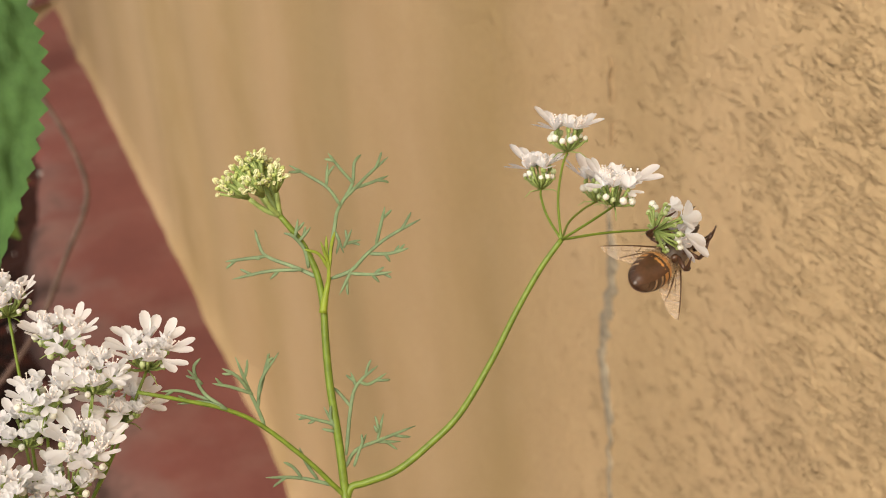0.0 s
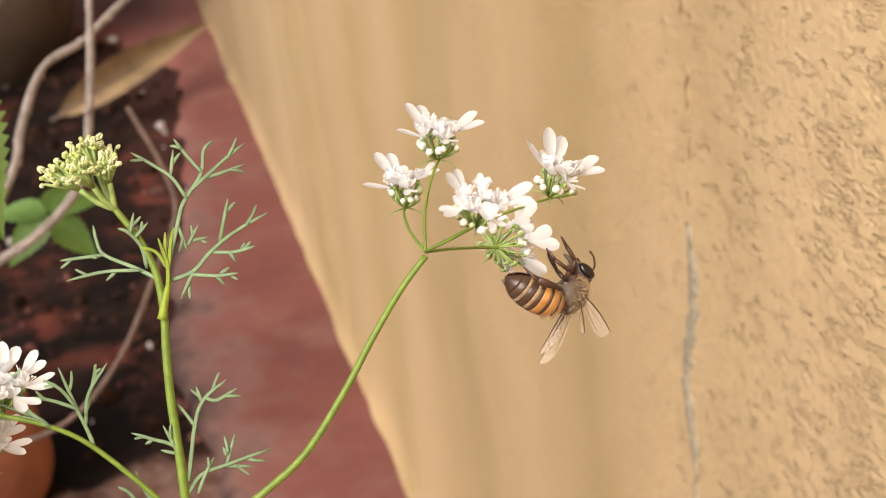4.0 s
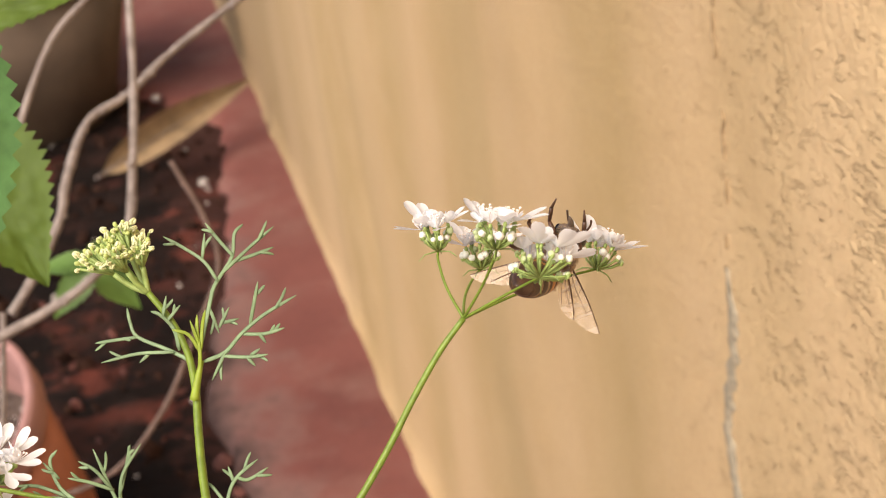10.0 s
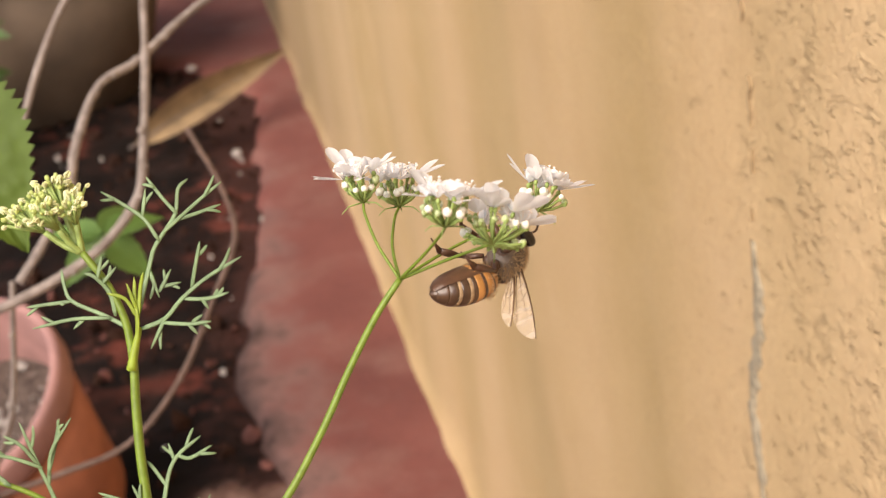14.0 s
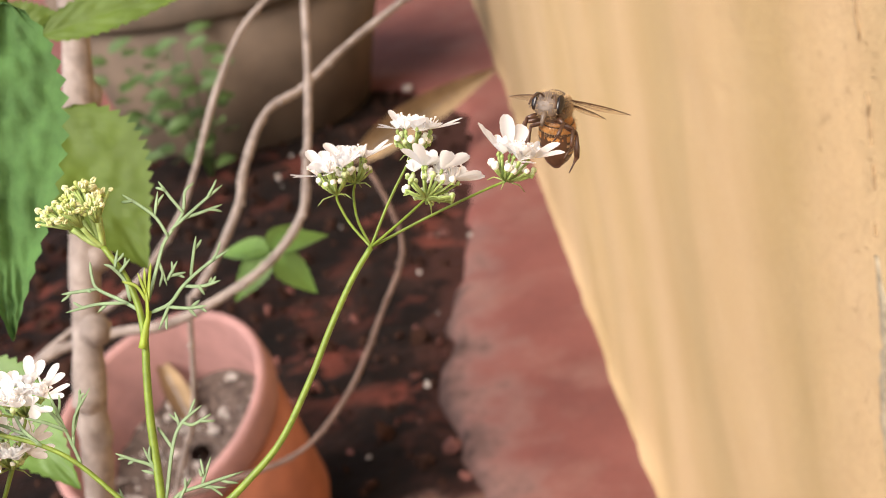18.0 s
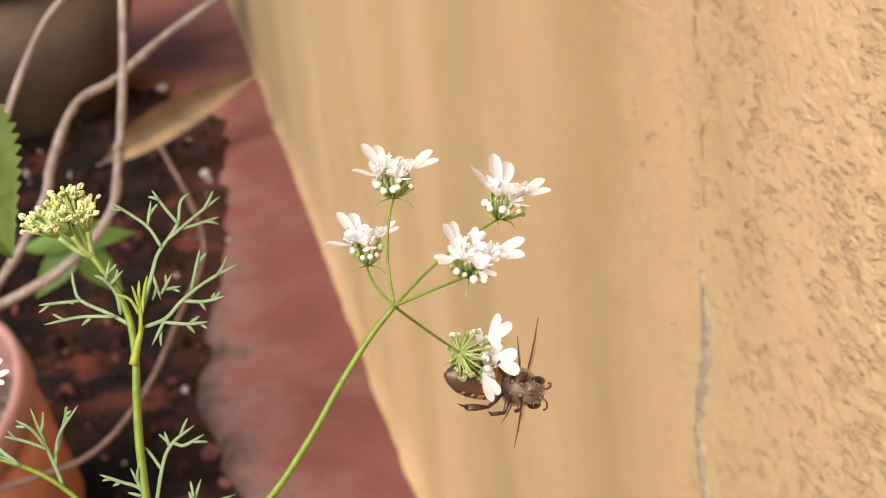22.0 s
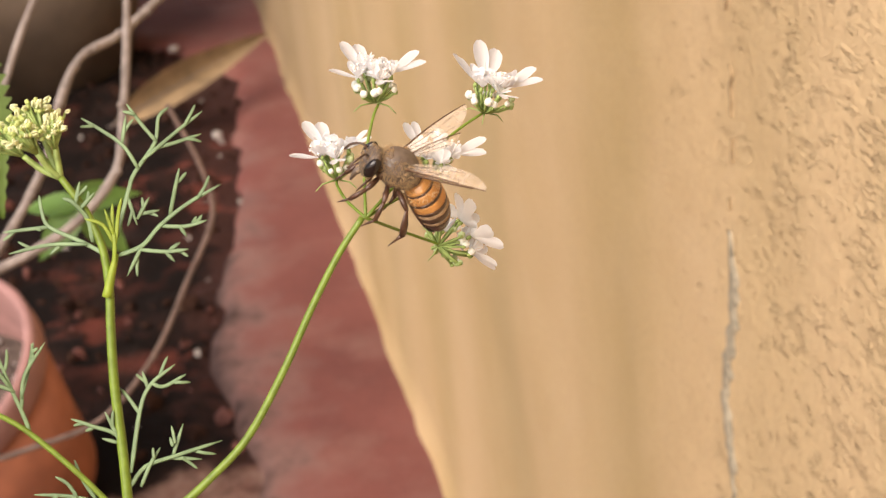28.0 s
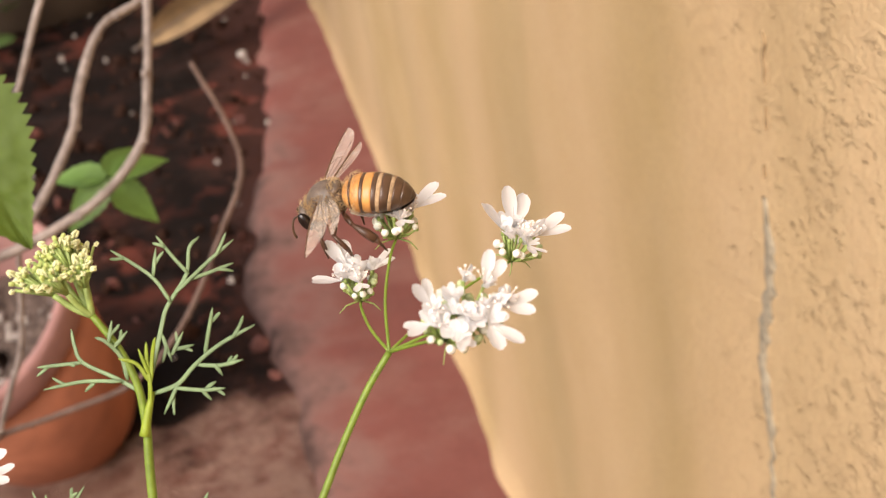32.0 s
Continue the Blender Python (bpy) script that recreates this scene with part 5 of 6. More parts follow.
OPENING_BUD = build_opening_bud()


def build_head(parent, seed, rays_of, wide=1.0, buds=9, low=0.0009):
    """One umbellet: green pedicels from its foot, outer florets with one long petal each, small inner florets, buds at
    the rim. rays_of: azimuth, lift (degrees) and size of the long petals. Up is +z."""
    rnd = random.Random(seed)
    bm = bmesh.new()
    seats = []
    for az, lift, size in rays_of:
        a, r = radians(az), 0.0015 * wide
        seats.append((Vector((r * math.cos(a), r * math.sin(a), 0.0019 + 0.0003 * rnd.random())), a, (lift, size)))
    for k in range(6):
        a, r = 1.05 * k + rnd.random(), 0.0019 * wide * rnd.random() ** 0.5
        seats.append((Vector((r * math.cos(a), r * math.sin(a), 0.0020 + 0.0004 * rnd.random())), a, "inner"))
    for k in range(buds):
        a = 2 * math.pi * (k + 0.7 * rnd.random()) / buds
        r = 0.0020 * wide * rnd.uniform(0.6, 1.1)
        seats.append((Vector((r * math.cos(a), r * math.sin(a), rnd.uniform(low, 0.0016))), a, "bud"))
    for p, a, kind in seats:
        tube(bm, [Vector((0, 0, 0)), Vector((p.x * 0.6, p.y * 0.6, p.z * 0.45)), p], (0.00014, 0.00011), 5)
        ball(bm, p, (0.0002, 0.0002, 0.00028), 6, 4)
    for k in range(3):
        a = 2.1 * k + seed
        tube(bm, [Vector((0, 0, 0)), Vector((0.0014 * math.cos(a), 0.0014 * math.sin(a), -0.0001)), Vector((0.0021 * math.cos(a), 0.0021 * math.sin(a), -0.0006))], (0.00010, 0.00004), 4)
    head = part("umbellet", bm, M["pedicel"], parent, "cluster of white flowers on short green pedicels")

    def petal(which, up, a, lift, s):
        part("petal", PETALS[which], None, head, "", up @ Matrix.Rotation(a, 4, "Z") @ Matrix.Rotation(radians(-lift), 4, "Y") @ Matrix.Scale(s, 4))

    for p, a, kind in seats:
        up = Matrix.Translation(p + Vector((0, 0, 0.0003)))
        if kind == "bud":
            part("flower_bud", YOUNG_BUD if rnd.random() < (0.6 if low < 0.0005 else 0.3) else BUD, None, head, "", Matrix.Translation(p) @ Euler((rnd.uniform(-0.6, 0.6), rnd.uniform(-0.6, 0.6), a)).to_matrix().to_4x4() @ Matrix.Scale(rnd.uniform(0.7, 1.15), 4))
        elif kind == "inner":
            for k in range(2 + (rnd.random() < 0.5)):
                petal(2, up, a + 2.1 * k + rnd.uniform(-0.5, 0.5), rnd.uniform(20, 78), rnd.uniform(0.65, 1.1))
            if rnd.random() < 0.3:
                part("stamen", STAMEN, None, head, "", up @ pose(0, 0, 0, 0, 0, rnd.uniform(0, 90)))
        else:
            lift, size = kind
            petal(0, up, a, lift - 8, size * 1.1)
            for side in (1, -1):
                if rnd.random() < 0.55:
                    petal(1, up, a + side * rnd.uniform(0.9, 1.7), lift + rnd.uniform(-5, 48), size * rnd.uniform(0.55, 0.95))
            for k in range(3):
                petal(2, up, a + math.pi + rnd.uniform(-1.2, 1.2), rnd.uniform(10, 75), rnd.uniform(0.7, 1.0))
            if rnd.random() < 0.3:
                part("stamen", STAMEN, None, head, "", up @ pose(0, 0, 0, rnd.uniform(-25, 25), rnd.uniform(-25, 25), rnd.uniform(0, 90)))
    return head


LONG_PETALS = {
    "A": [(118, 42, 1.0), (18, 22, 1.05), (185, 18, 0.85), (275, 10, 0.6)],
    "B": [(95, 55, 1.15), (150, 35, 0.95), (15, 32, 1.1), (285, 8, 0.65)],
    "C": [(112, 48, 0.95), (185, 15, 0.85), (10, 25, 0.75), (270, 5, 0.55)],
    "D": [(125, 50, 0.75), (65, 30, 0.5), (195, 10, 0.65), (355, 16, 1.0), (285, 5, 0.55)],
    "E": [(350, 25, 0.9), (290, 12, 1.0), (235, 5, 0.95), (60, 35, 0.8)],
}


def build_herb():
    herb = thing("coriander_plant", "flowering coriander with feathery leaves and white flower heads", "plant", at=BASE)
    bm = bmesh.new()
    foot = Vector((0.0, 0.0, 0.0))
    low = [foot, Vector((0.002, 0.001, 0.15)), Vector((0.001, 0.0, 0.30))] + [Vector((0, 0, FORK.z - d)) for d in (0.06, 0.025, 0.011, 0.005)]
    line = smooth_line(low + [spot(x, y) for x, y in STALK_LINE], 5)
    radii = [0.0012 - 0.00073 * min(1, i / 34) if i < 35 else 0.00047 - 0.00018 * (i - 35) / (len(line) - 35) for i in range(len(line))]
    tube(bm, line, radii, 9)
    part("stalk", bm, M["stalk"], herb, "slim ridged green stalk")
    bm = bmesh.new()
    tube(bm, smooth_line([spot(x, y, -0.5 * i) for i, (x, y) in enumerate(BRANCH_LINE)], 4), (0.00028, 0.0002), 7)
    part("side_branch", bm, M["stalk"], herb)
    # leaf sheath at the node
    bm = bmesh.new()
    tube(bm, smooth_line([spot(-0.1, -0.4, -0.3), spot(0.15, 1.2, -0.35), spot(0.5, 3.2, -0.2)], 4), (0.00045, 0.00022), 8)
    part("sheath", bm, M["young"], herb, "pale leaf sheath")
    for n, (key, segments) in enumerate(LEAVES.items()):
        rnd = random.Random(n)
        bm = bmesh.new()
        x0, y0 = segments[0][0]
        lean = rnd.uniform(-0.25, 0.25)
        away = {"branch_leaf": -1.5, "branch_far": -2.2}.get(key, 0)
        place = lambda x, y: spot(x + 0.07 * math.sin(2.1 * y + n), y + 0.07 * math.sin(2.3 * x + n), away + lean * (abs(x - x0) + abs(y - y0)) + 0.15 * math.sin(3 * x + y))
        for i, seg in enumerate(segments):
            ribbon(bm, [place(x, y) for x, y in seg], 0.00018 if i else 0.00021, 0.00015)
            # a slim side lobe on the longer segments
            (xa, ya), (xb, yb) = seg[-2], seg[-1]
            run = math.hypot(xb - xa, yb - ya)
            if key != "young" and run > 1.5:
                turn = math.atan2(yb - ya, xb - xa) + (0.55 if (i + n) % 2 else -0.55)
                size = rnd.uniform(0.5, 0.7) * min(run, 2.8)
                x, y = xa + (xb - xa) * 0.4, ya + (yb - ya) * 0.4
                ribbon(bm, [place(x + size * f * math.cos(turn), y + size * f * math.sin(turn)) for f in (0, 0.5, 1)], 0.00016, 0.00012)
        part("leaf", bm, M["young" if key == "young" else "herb"], herb, "feathery finely cut leaf")
    # unopened umbel
    top = spot(*STALK_LINE[-1])
    for n, (x, y) in enumerate(BUD_TIPS):
        tip = spot(x, y, (-0.5, 0.8, -0.8, -2.0, 1.8, 1.0)[n])
        bm = bmesh.new()
        foot_ = top.lerp(tip, 0.62)
        tube(bm, smooth_line([top, top.lerp(foot_, 0.5) + Vector((0, 0, -0.0003)), foot_], 3), (0.0003, 0.00026), 6)
        rnd = random.Random(40 + n)
        seats = []
        up = (Vector((0, -0.3, 1.0)) + (tip - top).normalized() * 0.8).normalized()
        for k in range(30):
            v = Vector((rnd.gauss(0, 1), rnd.gauss(0, 1), rnd.gauss(0, 1))).normalized()
            v = (v + up * 0.9).normalized()
            q = tip + Vector((v.x, v.y, v.z * 0.8)) * 0.0012 * rnd.uniform(0.45, 1.2)
            seats.append((q, v))
            tube(bm, [foot_, q], 0.00015, 4)
        clump = part("bud_umbellet", bm, M["pedicel"], herb, "cluster of yellow-green flower buds")
        for q, v in seats:
            part(*(("opening_bud", OPENING_BUD) if rnd.random() < 0.45 else ("green_bud", GREEN_BUD)), None, clump, "", Matrix.Translation(q) @ v.to_track_quat("Z", "Y").to_matrix().to_4x4() @ Matrix.Diagonal((0.95, 0.95, 1.3, 1)) @ Matrix.Scale(rnd.uniform(0.75, 1.15), 4))
    # the flowering stem, turned about its fork
    bm = bmesh.new()
    line = [spot(x, y) - FORK for x, y in STEM_LINE]
    tube(bm, smooth_line(line, 6), (0.00041, 0.00028), 9)
    stem = part("flower_stem", bm, M["stalk"], herb, "curved green flower stem", Matrix.Translation(FORK))
    rays, heads = {}, {}
    for n, (key, long) in enumerate((("A", 12.7), ("B", 17.2), ("C", 9.5), ("D", 11.0), ("E", 11.5))):
        bm = bmesh.new()
        long /= 1000
        bow = 0.05 * long
        tube(bm, smooth_line([Vector((0, 0, 0)), Vector((bow, 0, long * 0.4)), Vector((bow * 0.7, 0, long * 0.75)), Vector((0, 0, long - 0.0012))], 4), (0.000145, 0.00012), 7)
        rays[key] = part("ray", bm, M["stalk"], herb)
        heads[key] = build_head(herb, 60 + n, LONG_PETALS[key], (1.0, 1.0, 0.88, 1.05, 1.25)[n], (12, 12, 11, 13, 22)[n], 0.0003 if key == "E" else 0.0009)
    return herb, stem, rays, heads


herb, flower_stem, rays, heads = build_herb()


def build_neighbour():
    """The taller umbel of the next plant, close to the lens."""
    base = Vector((-0.1526, 0.1240, 0.0))
    plant = thing("coriander_plant", "neighbouring coriander stalk with a dense white flower umbel", "plant", at=base)
    hub = Vector((-0.1466, 0.1280, 0.4275)) - base
    bm = bmesh.new()
    tube(bm, smooth_line([Vector((0, 0, 0)), Vector((0.004, 0.002, 0.2)), Vector((0.005, 0.004, 0.38)), hub], 5), (0.0015, 0.0005), 8)
    part("stalk", bm, M["stalk"], plant)
    tips = [
        (-0.1456, 0.1400, 0.4509),
        (-0.1415, 0.1330, 0.4492),
        (-0.1339, 0.1294, 0.4472),
        (-0.1395, 0.1277, 0.4470),
        (-0.1467, 0.1305, 0.4411),
        (-0.1414, 0.1252, 0.4412),
        (-0.1500, 0.1254, 0.4383),
        (-0.1524, 0.1393, 0.4453),
        (-0.1372, 0.1300, 0.4417),
        (-0.1437, 0.1265, 0.4372),
        (-0.1482, 0.1275, 0.4348),
        (-0.1530, 0.1290, 0.4402),
        (-0.1442, 0.1300, 0.4446),
    ]
    for n, tip in enumerate(tips):
        tip = Vector(tip) - base
        bm = bmesh.new()
        mid = hub.lerp(tip, 0.55) + Vector((0, 0, -0.0012))
        tube(bm, smooth_line([hub, mid, tip], 4), (0.0002, 0.00015), 7)
        part("ray", bm, M["stalk"], plant)
        up = (Vector((0, -0.25, 1)) + (tip - hub).normalized() * 0.5).normalized()
        head = build_head(plant, 80 + n, [(45 * k + 31 * n, 8 + 12 * ((k + n) % 4), 0.62 + 0.12 * ((k * 3 + n) % 3)) for k in range(8)], 1.25, 8)
        head.matrix_basis = Matrix.Translation(tip) @ up.to_track_quat("Z", "Y").to_matrix().to_4x4() @ pose(0, 0, 0, 0, 0, 50 * n)

    return plant


neighbour = build_neighbour()


# ---- the honeybee ----
def build_bee():
    """A honeybee along +x, back up (+z), its waist at the origin; about 10 mm long."""
    bee = thing("honeybee", "honeybee with amber and dark banded abdomen and tan fuzzy thorax", "bee")
    mm = 0.00092
    # abdomen: overlapping rings, amber before, dark with pale hair fringes behind
    stations = [Vector(v) for v in ((-0.1, -0.05, 1.2), (-0.9, -0.12, 1.82), (-2.0, -0.32, 2.06), (-3.15, -0.6, 2.04), (-4.2, -0.95, 1.84), (-5.2, -1.35, 1.4), (-6.05, -1.72, 0.66))]
    dense = smooth_line(stations, 8)

    def ring_at(u):
        i = min(int(u), len(dense) - 2)
        return dense[i].lerp(dense[i + 1], u - i)

    def squash(bm):
        """Flatten the abdomen about its own bent axis."""
        for v in bm.verts:
            axis = -0.05 - 0.27 * max(0.0, -v.co.x / mm) ** 1.02
            v.co.z = axis * mm + (v.co.z - axis * mm) * 0.82

    bm = bmesh.new()
    line = [Vector((0.9, 0, 0.1)) * mm] + [Vector((q.x, 0, q.y)) * mm for q in dense] + [Vector((-6.4, 0, -1.9)) * mm]
    tube(bm, line, [0.0007] + [q.z * mm * 0.95 for q in dense] + [0.0001], 22)
    squash(bm)
    abdomen = part("abdomen", bm, M["bee_dark"], bee, "banded amber and dark brown abdomen")
    looks = {"amber": ("bee_amber", "amber band"), "dark": ("bee_dark", "dark band"), "pale": ("bee_fringe", "pale hair fringe")}
    for i, pieces in enumerate((
        (("amber", 0.0, 0.86), ("dark", 0.84, 1.02)),
        (("amber", 0.0, 0.80), ("dark", 0.77, 1.02)),
        (("amber", 0.0, 0.70), ("dark", 0.67, 1.02)),
        (("pale", 0.0, 0.34), ("dark", 0.32, 1.02)),
        (("pale", 0.0, 0.30), ("dark", 0.28, 1.02)),
        (("dark", 0.0, 1.0),))):
        for look_, u0, u1 in pieces:
            bm = bmesh.new()
            pts, rad = [], []
            for k in range(7):
                u = u0 + (u1 - u0) * k / 6
                q = ring_at(8 * (i + u))
                pts.append(Vector((q.x, 0, q.y)) * mm)
                rad.append(q.z * mm * ((1.0 if look_ == "amber" else 1.012) + 0.025 * math.sin(min(1, u) * math.pi)) * (0.985 if k in (0, 6) else 1.0))
            tube(bm, pts, rad, 24)
            squash(bm)
            mat, label = looks[look_]
            part("band", bm, M[mat], abdomen, label)
    for i in range(1, 6):
        bm = bmesh.new()
        rows_ = []
        for k in range(6):
            q = ring_at(8 * (i - 0.02 + 1.04 * k / 5))
            rows_.append([bm.verts.new((q.x * mm, q.z * 1.05 * mm * math.cos(a), q.y * mm + q.z * 1.05 * mm * math.sin(a))) for a in (radians(228 + 84 * j / 10) for j in range(11))])
        for a, b in zip(rows_, rows_[1:]):
            for j in range(10):
                bm.faces.new((a[j], a[j + 1], b[j + 1], b[j]))
        squash(bm)
        part("belly_plate", bm, M["bee_belly"], abdomen, "dark brown belly plate")
    # thorax with scutellum
    bm = bmesh.new()
    ball(bm, (1.9 * mm, 0, 0.25 * mm), (2.05 * mm, 1.85 * mm, 1.8 * mm), 20, 14)
    ball(bm, (0.35 * mm, 0, 1.0 * mm), (0.6 * mm, 1.0 * mm, 0.45 * mm), 12, 8)
    thorax = part("thorax", bm, M["bee_thorax"], bee, "brown thorax under tan fuzz")

    # bare dark plates under the thorax
    for n, (x, wide_, deep) in enumerate(((3.0, 1.25, 1.35), (1.95, 1.5, 1.62), (0.85, 1.25, 1.4))):
        for side in (-1, 1):
            bm = bmesh.new()
            ball(bm, (x * mm, side * 0.62 * mm, (0.25 - deep * 0.62) * mm), (0.62 * mm, wide_ * 0.5 * mm, deep * 0.5 * mm), 12, 8)
            part("breast_plate", bm, M["bee_belly"], thorax, "glossy dark breast plate")

    def fuzz(name, centre, radii, count, long, seed, parent, keep):
        rnd = random.Random(seed)
        bm = bmesh.new()
        for _ in range(count):
            v = Vector((rnd.gauss(0, 1), rnd.gauss(0, 1), rnd.gauss(0, 1))).normalized()
            if not keep(v):
                continue
            p = Vector((centre[0] + v.x * radii[0], centre[1] + v.y * radii[1], centre[2] + v.z * radii[2])) * mm
            d = (v + 0.5 * Vector((rnd.uniform(-1, 0.4), rnd.uniform(-1, 1), rnd.uniform(-1, 1)))).normalized()
            s = d.orthogonal().normalized() * 0.025 * mm
            tip = p + d * long * mm * rnd.uniform(0.6, 1.1)
            side = d.cross(s).normalized() * 0.025 * mm
            vs = [bm.verts.new(q) for q in (p + s, p - s * 0.5 + side, p - s * 0.5 - side, tip)]
            for f in ((0, 1, 3), (1, 2, 3), (2, 0, 3)):
                bm.faces.new([vs[k] for k in f])
        return tagged(part(name, bm, M["bee_fuzz"], parent, "tan fuzz", None, False), "", "", "", "stuff")

    fuzz("fuzz", (1.9, 0, 0.25), (2.0, 1.8, 1.75), 3600, 0.5, 1, thorax, lambda v: v.z > -0.45 and (v.z < 0.5 or abs(v.y) > 0.62 or v.x < -0.55 or v.x > 0.65))
    fuzz("fuzz", (-1.3, 0, -0.2), (1.2, 1.95, 1.75), 700, 0.5, 2, abdomen, lambda v: v.x > -0.4)
    # head, eyes, feelers, tongue
    bm = bmesh.new()
    ball(bm, (4.35 * mm, 0, -0.35 * mm), (0.85 * mm, 1.65 * mm, 1.45 * mm), 16, 12)
    tube(bm, [Vector((4.6, 0, -1.2)) * mm, Vector((4.9, 0, -2.1)) * mm, Vector((4.8, 0, -2.9)) * mm], (0.0004, 0.00012), 8)
    head = part("head", bm, M["bee_thorax"], bee, "dark head with fuzzy face")
    fuzz("fuzz", (4.35, 0, -0.35), (0.85, 1.5, 1.4), 420, 0.45, 3, head, lambda v: abs(v.y) < 0.75)
    for s in (-1, 1):
        bm = bmesh.new()
        ball(bm, (4.45 * mm, s * 1.28 * mm, -0.2 * mm), (0.62 * mm, 0.5 * mm, 1.05 * mm), 14, 10)
        part("eye", bm, M["bee_eye"], head, "large glossy dark eye")
        bm = bmesh.new()
        tube(bm, smooth_line([Vector((5.0, s * 0.4, 0.2)) * mm, Vector((5.6, s * 0.8, 0.4)) * mm, Vector((6.2, s * 1.3, -0.4)) * mm, Vector((6.4, s * 1.4, -1.2)) * mm], 4), (0.0001, 0.00011), 7)
        part("antenna", bm, M["bee_dark"], head)
    # legs: femur, tibia, foot
    for s in (-1, 1):
        for n, pts in enumerate((
            [(3.2, 0.9, -1.2), (4.0, 2.0, -2.0), (4.6, 1.9, -3.6), (5.2, 1.6, -4.6)],
            [(2.0, 1.0, -1.4), (2.2, 2.7, -2.0), (1.9, 2.9, -3.9), (2.4, 2.5, -5.3)],
            [(0.9, 1.0, -1.3), (-0.1, 2.6, -1.8), (-1.2, 2.9, -4.1), (-1.0, 2.5, -6.0)])):
            bm = bmesh.new()
            q = [Vector((x, s * y, z)) * mm for x, y, z in pts]
            tube(bm, [q[0], q[0].lerp(q[1], 0.5), q[1]], [0.0002, 0.00027, 0.00018], 8)
            fat = 0.00042 if n == 2 else 0.00022
            tube(bm, [q[1], q[1].lerp(q[2], 0.6), q[2]], [0.00017, fat, fat * 0.9], 8, 0, 0, 0.6 if n == 2 else 1.0)
            tube(bm, [q[2], q[2].lerp(q[3], 0.4), q[3]], [fat * 0.8, 0.00015, 0.00007], 7, 0, 0, 0.7)
            part("leg", bm, M["bee_leg"], bee, "dark jointed leg")

    # wings: a membrane with its veins
    def wing(name, root, long, wide, sweep, lift, s):
        bm = bmesh.new()
        n = 12
        lead, trail = [], []
        for i in range(n + 1):
            u = i / n
            lead.append(Vector((0.10 * wide * math.sin(u * 2.6), u * long, 0.05 * math.sin(u * 3) * wide)))
            w = wide * (math.sin(math.pi * min(1, 0.12 + u * 0.86)) ** 0.7) * (0.55 + 0.45 * u)
            trail.append(Vector((0.10 * wide * math.sin(u * 2.6) - w, u * long * 0.98, 0)))
        rows = [[bm.verts.new(a.lerp(b, k / 4) * mm) for k in range(5)] for a, b in zip(lead, trail)]
        for a, b in zip(rows, rows[1:]):
            for k in range(4):
                bm.faces.new((a[k], a[k + 1], b[k + 1], b[k]))
        m = Matrix.Scale(s, 4, (0, 1, 0)) @ Matrix.Rotation(radians(lift), 4, "X")
        bm.transform(m)
        ob = part(name, bm, M["wing"], bee, "clear brownish wing")
        wings.append((ob, Vector((root[0], s * root[1], root[2])) * mm, s, sweep))
        ways = [[lead[i] for i in range(n + 1)], [lead[0].lerp(trail[0], 0.3), lead[4].lerp(trail[4], 0.35), lead[9].lerp(trail[9], 0.3)], [lead[0].lerp(trail[0], 0.6), lead[4].lerp(trail[4], 0.7), lead[8].lerp(trail[8], 0.85)], [lead[4].lerp(trail[4], 0.02), lead[5].lerp(trail[5], 0.36), lead[5].lerp(trail[5], 0.72)], [lead[8].lerp(trail[8], 0.02), lead[8].lerp(trail[8], 0.32)]]
        for i, way in enumerate(ways):
            bm = bmesh.new()
            tube(bm, [p * mm for p in way], (0.0001, 0.00004) if i == 0 else (0.00003, 0.00002), 5)
            bm.transform(m)
            part("vein", bm, M["vein"], ob)

    wings = []
    for s in (-1, 1):
        wing("forewing", (2.0, 1.35, 1.15), 8.2, 2.7, 0, 0, s)
        wing("hindwing", (1.2, 1.35, 0.95), 5.8, 1.8, 12, -4, s)
    return bee, abdomen, wings


bee, abdomen, wings = build_bee()


# ---- everything that moves ----
CURL = [(0, 3), (0.5, -1), (1, 2), (1.5, 1), (2, 3), (2.5, 34), (3, 88), (3.5, 66), (5.5, 51), (6, 55), (6.5, 35), (7, 48), (7.5, 60), (8, 26), (8.5, 13), (9, 1), (10, 22), (10.5, 24), (11, 43), (11.5, 39), (12, 25), (13, 15), (13.5, 22), (14, 22), (14.5, 24), (15, 41), (15.5, 19), (17.5, 14), (18, 29), (18.5, 38), (19, 38), (19.3, -0), (19.5, -10), (20, 49), (20.5, 29), (21, 30), (22, 36), (23, 38), (23.5, 35), (24, 73), (24.5, 71), (25, 48), (26, 49), (26.5, 53), (28.5, -3), (29, -18), (29.5, -6), (30, -19), (30.5, -2), (31, 5), (31.3, 8), (31.5, 9), (31.8, -4), (31.9, 11), (32, 15)]

FOLD = [(0, 56), (0.5, 56), (1, 56), (1.5, 65), (2, 56), (2.5, 20), (3, 1), (3.5, 31), (5.5, 43), (6, 33), (6.5, 12), (7, 41), (7.5, 48), (8, 39), (8.5, 35), (9, 40), (10, 41), (10.5, 49), (11, 65), (11.5, 61), (12, 35), (13, 52), (13.5, 55), (14, 39), (14.5, 52), (15, 53), (15.5, 26), (17.5, 33), (18, 47), (18.5, 51), (19, -8), (19.3, -20), (19.5, 15), (20, 40), (20.5, 10), (21, 25), (22, 27), (23, 11), (23.5, 34), (24, 4), (24.5, 14), (25, 29), (26, 10), (26.5, 2), (28.5, 56), (29, 43), (29.5, 55), (30, 27), (30.5, 35), (31, 62), (31.3, 60), (31.5, 55), (31.8, 40), (31.9, 25), (32, 7)]

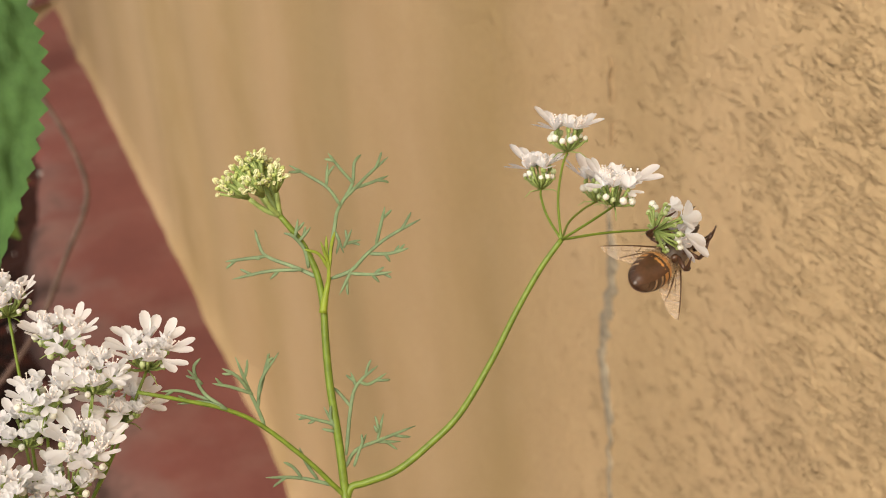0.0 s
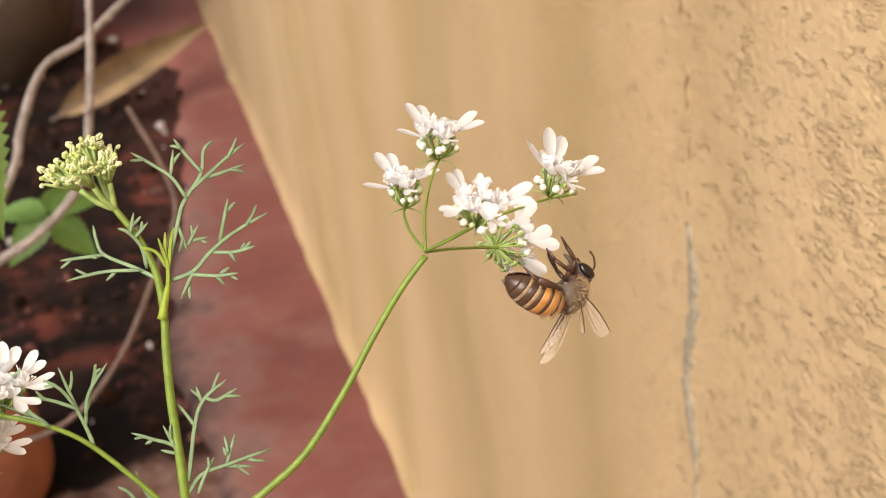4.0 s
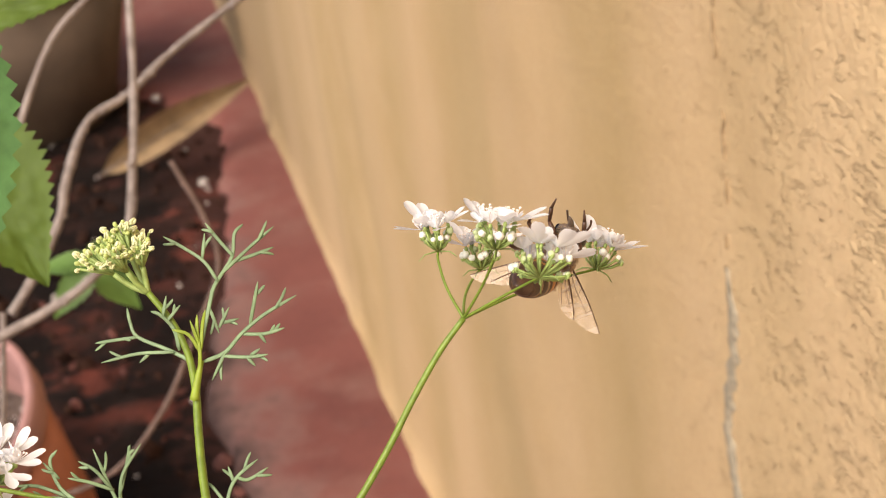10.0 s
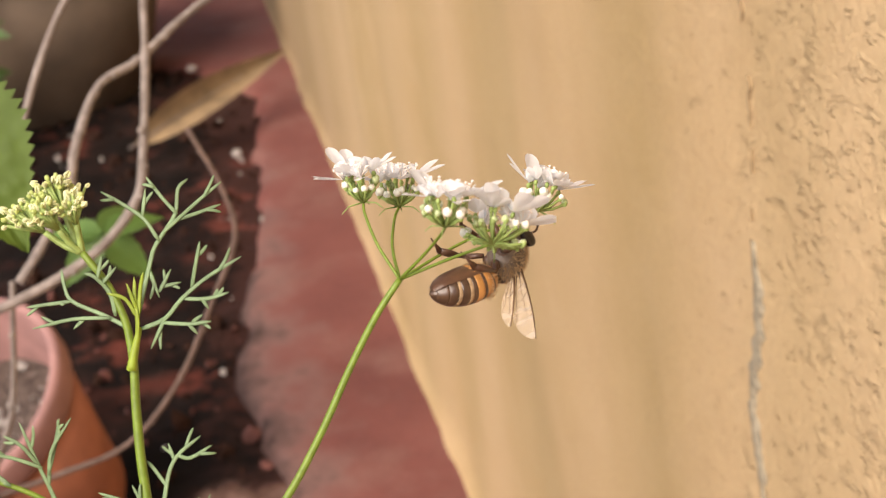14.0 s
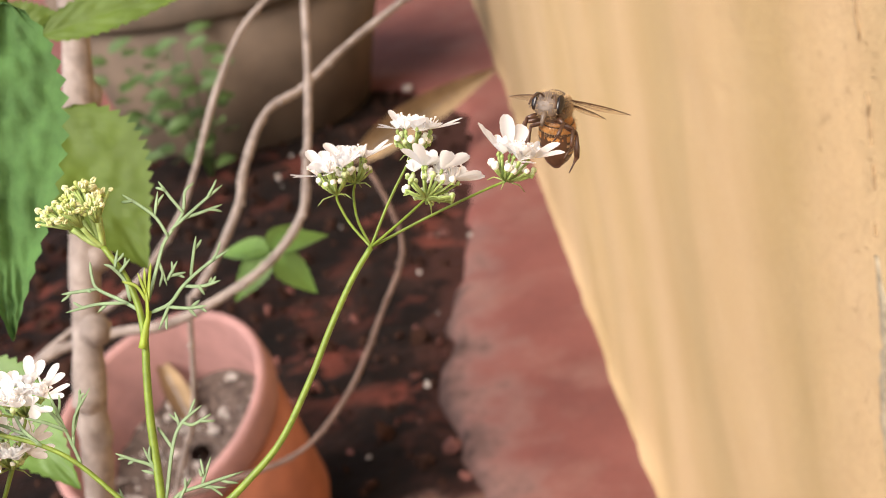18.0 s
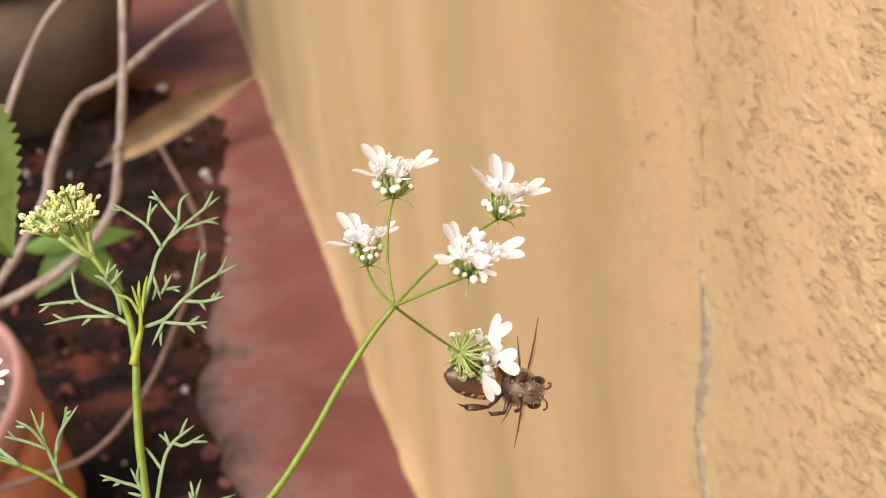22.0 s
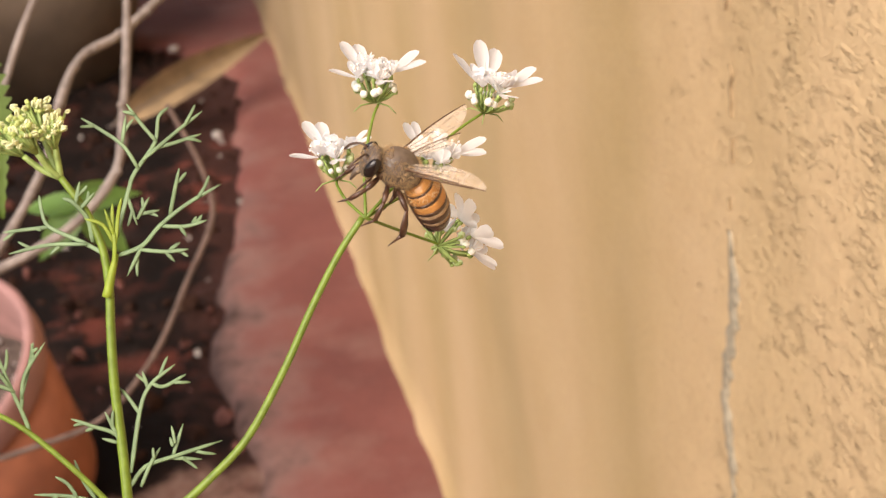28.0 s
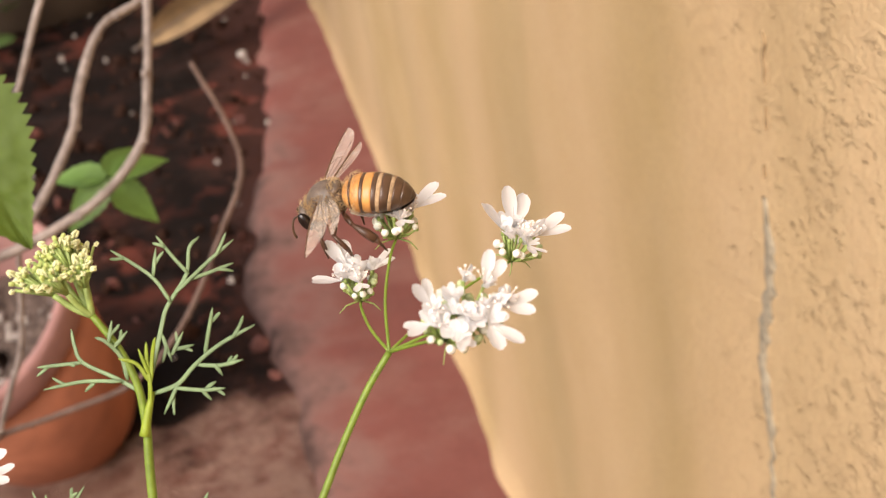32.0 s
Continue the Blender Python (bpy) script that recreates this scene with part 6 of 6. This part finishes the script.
RAISE = [(0, -11), (0.5, -12), (1, -6), (1.5, -8), (2, -11), (2.5, 30), (3, 50), (3.5, 17), (5.5, 22), (6, 24), (6.5, 9), (7, 21), (7.5, 9), (8, 17), (8.5, 15), (9, 15), (10, 5), (10.5, 10), (11, 1), (11.5, -6), (12, 7), (13, -1), (13.5, -9), (14, 8), (14.5, 3), (15, -3), (15.5, 12), (17.5, 27), (18, 7), (18.5, 7), (19, -6), (19.3, 26), (19.5, 15), (20, 40), (20.5, 47), (21, 35), (22, 36), (23, 47), (23.5, 35), (24, 13), (24.5, 10), (25, 19), (26, 15), (26.5, 21), (28.5, 28), (29, 3), (29.5, 15), (30, -5), (30.5, 52), (31, 25), (31.3, 15), (31.5, 15), (31.8, 15), (31.9, 15), (32, -0)]

TWIST = [(0, 10), (2.5, 40), (3, 60), (3.5, 35), (6, 30), (8, 10), (18, 0), (20, 10), (20.4, 62), (24, 62), (26.5, 55), (28.5, 10), (32, 0)]


def motions():
    walk(herb, SWAY)
    walk(flower_stem, STEM)
    long = {"A": 12.7, "B": 17.2, "C": 9.5, "D": 11.0, "E": 11.5}
    end = spot(*STEM_LINE[-1]) - FORK
    for key, table in (("A", HEAD_A), ("B", HEAD_B), ("C", HEAD_C), ("D", HEAD_D), ("E", HEAD_E)):
        times = [row[0] for row in table]
        ray_rows, head_rows = [], []
        for t, m in STEM:
            node = m @ end
            d = Vector([float(np.interp(t, times, [row[k] for row in table])) for k in (1, 2, 3)]).normalized()
            tip = node + d * (long[key] - 1.2) / 1000
            ray_rows.append((t, Matrix.Translation(node) @ d.to_track_quat("Z", "Y").to_matrix().to_4x4()))
            lean = float(np.interp(t, [0, 2, 3, 9, 10, 18, 19, 20, 32], [-0.05, 0.05, 0.3, 0.3, 0.0, 0.0, 0.0, 0.25, 0.3]))
            up = (Vector((0.05, -lean, 1.0)) + d * {"D": 0.12, "B": 0.5}.get(key, 0.35)).normalized()
            if key in "DE":
                up = (up + (Vector((0.1, 0.3, 0.1)) if key == "D" else Vector((0.3, 0.95, -0.25))) * float(np.interp(t, [9, 10, 18.5, 19.5], [0, 1, 1, 0]))).normalized()
            if key == "B":
                up = (up + Vector((0.12, 0.3, 0.0)) * float(np.interp(t, [9, 10, 18.5, 19.5], [0, 1, 1, 0]))).normalized()
            if key == "E":
                hung = float(np.interp(t, [0, 9, 10, 20, 20.5, 29, 30], [1, 1, 0, 0, 1, 0.6, 0.2]))
                up = up.lerp((d + Vector((0.25, 0.2, 0.15))).normalized(), hung).normalized()
            turn = Vector((0, 0, 1)).rotation_difference(up).to_matrix().to_4x4()
            head_rows.append((t, Matrix.Translation(tip) @ turn))
        walk(rays[key], ray_rows)
        walk(heads[key], head_rows)
    walk(neighbour, NEIGHBOUR)
    walk(bee, BEE)
    # how far the wings are swept back
    at = lambda table, t: radians(float(np.interp(t, [r[0] for r in table], [r[1] for r in table])))
    for ob, root, s, more in wings:
        rows = []
        for t, a in FOLD:
            turn = Matrix.Rotation(s * radians(a + more), 4, "Z") @ Matrix.Rotation(s * at(RAISE, t), 4, "X") @ Matrix.Rotation(at(TWIST, t), 4, "Y")
            rows.append((t, Matrix.Translation(root) @ turn))
        walk(ob, rows)
    # how far the abdomen is tucked under the body
    walk(abdomen, [(t, pose(0, 0, 0, 0, -a, 0)) for t, a in CURL])


motions()
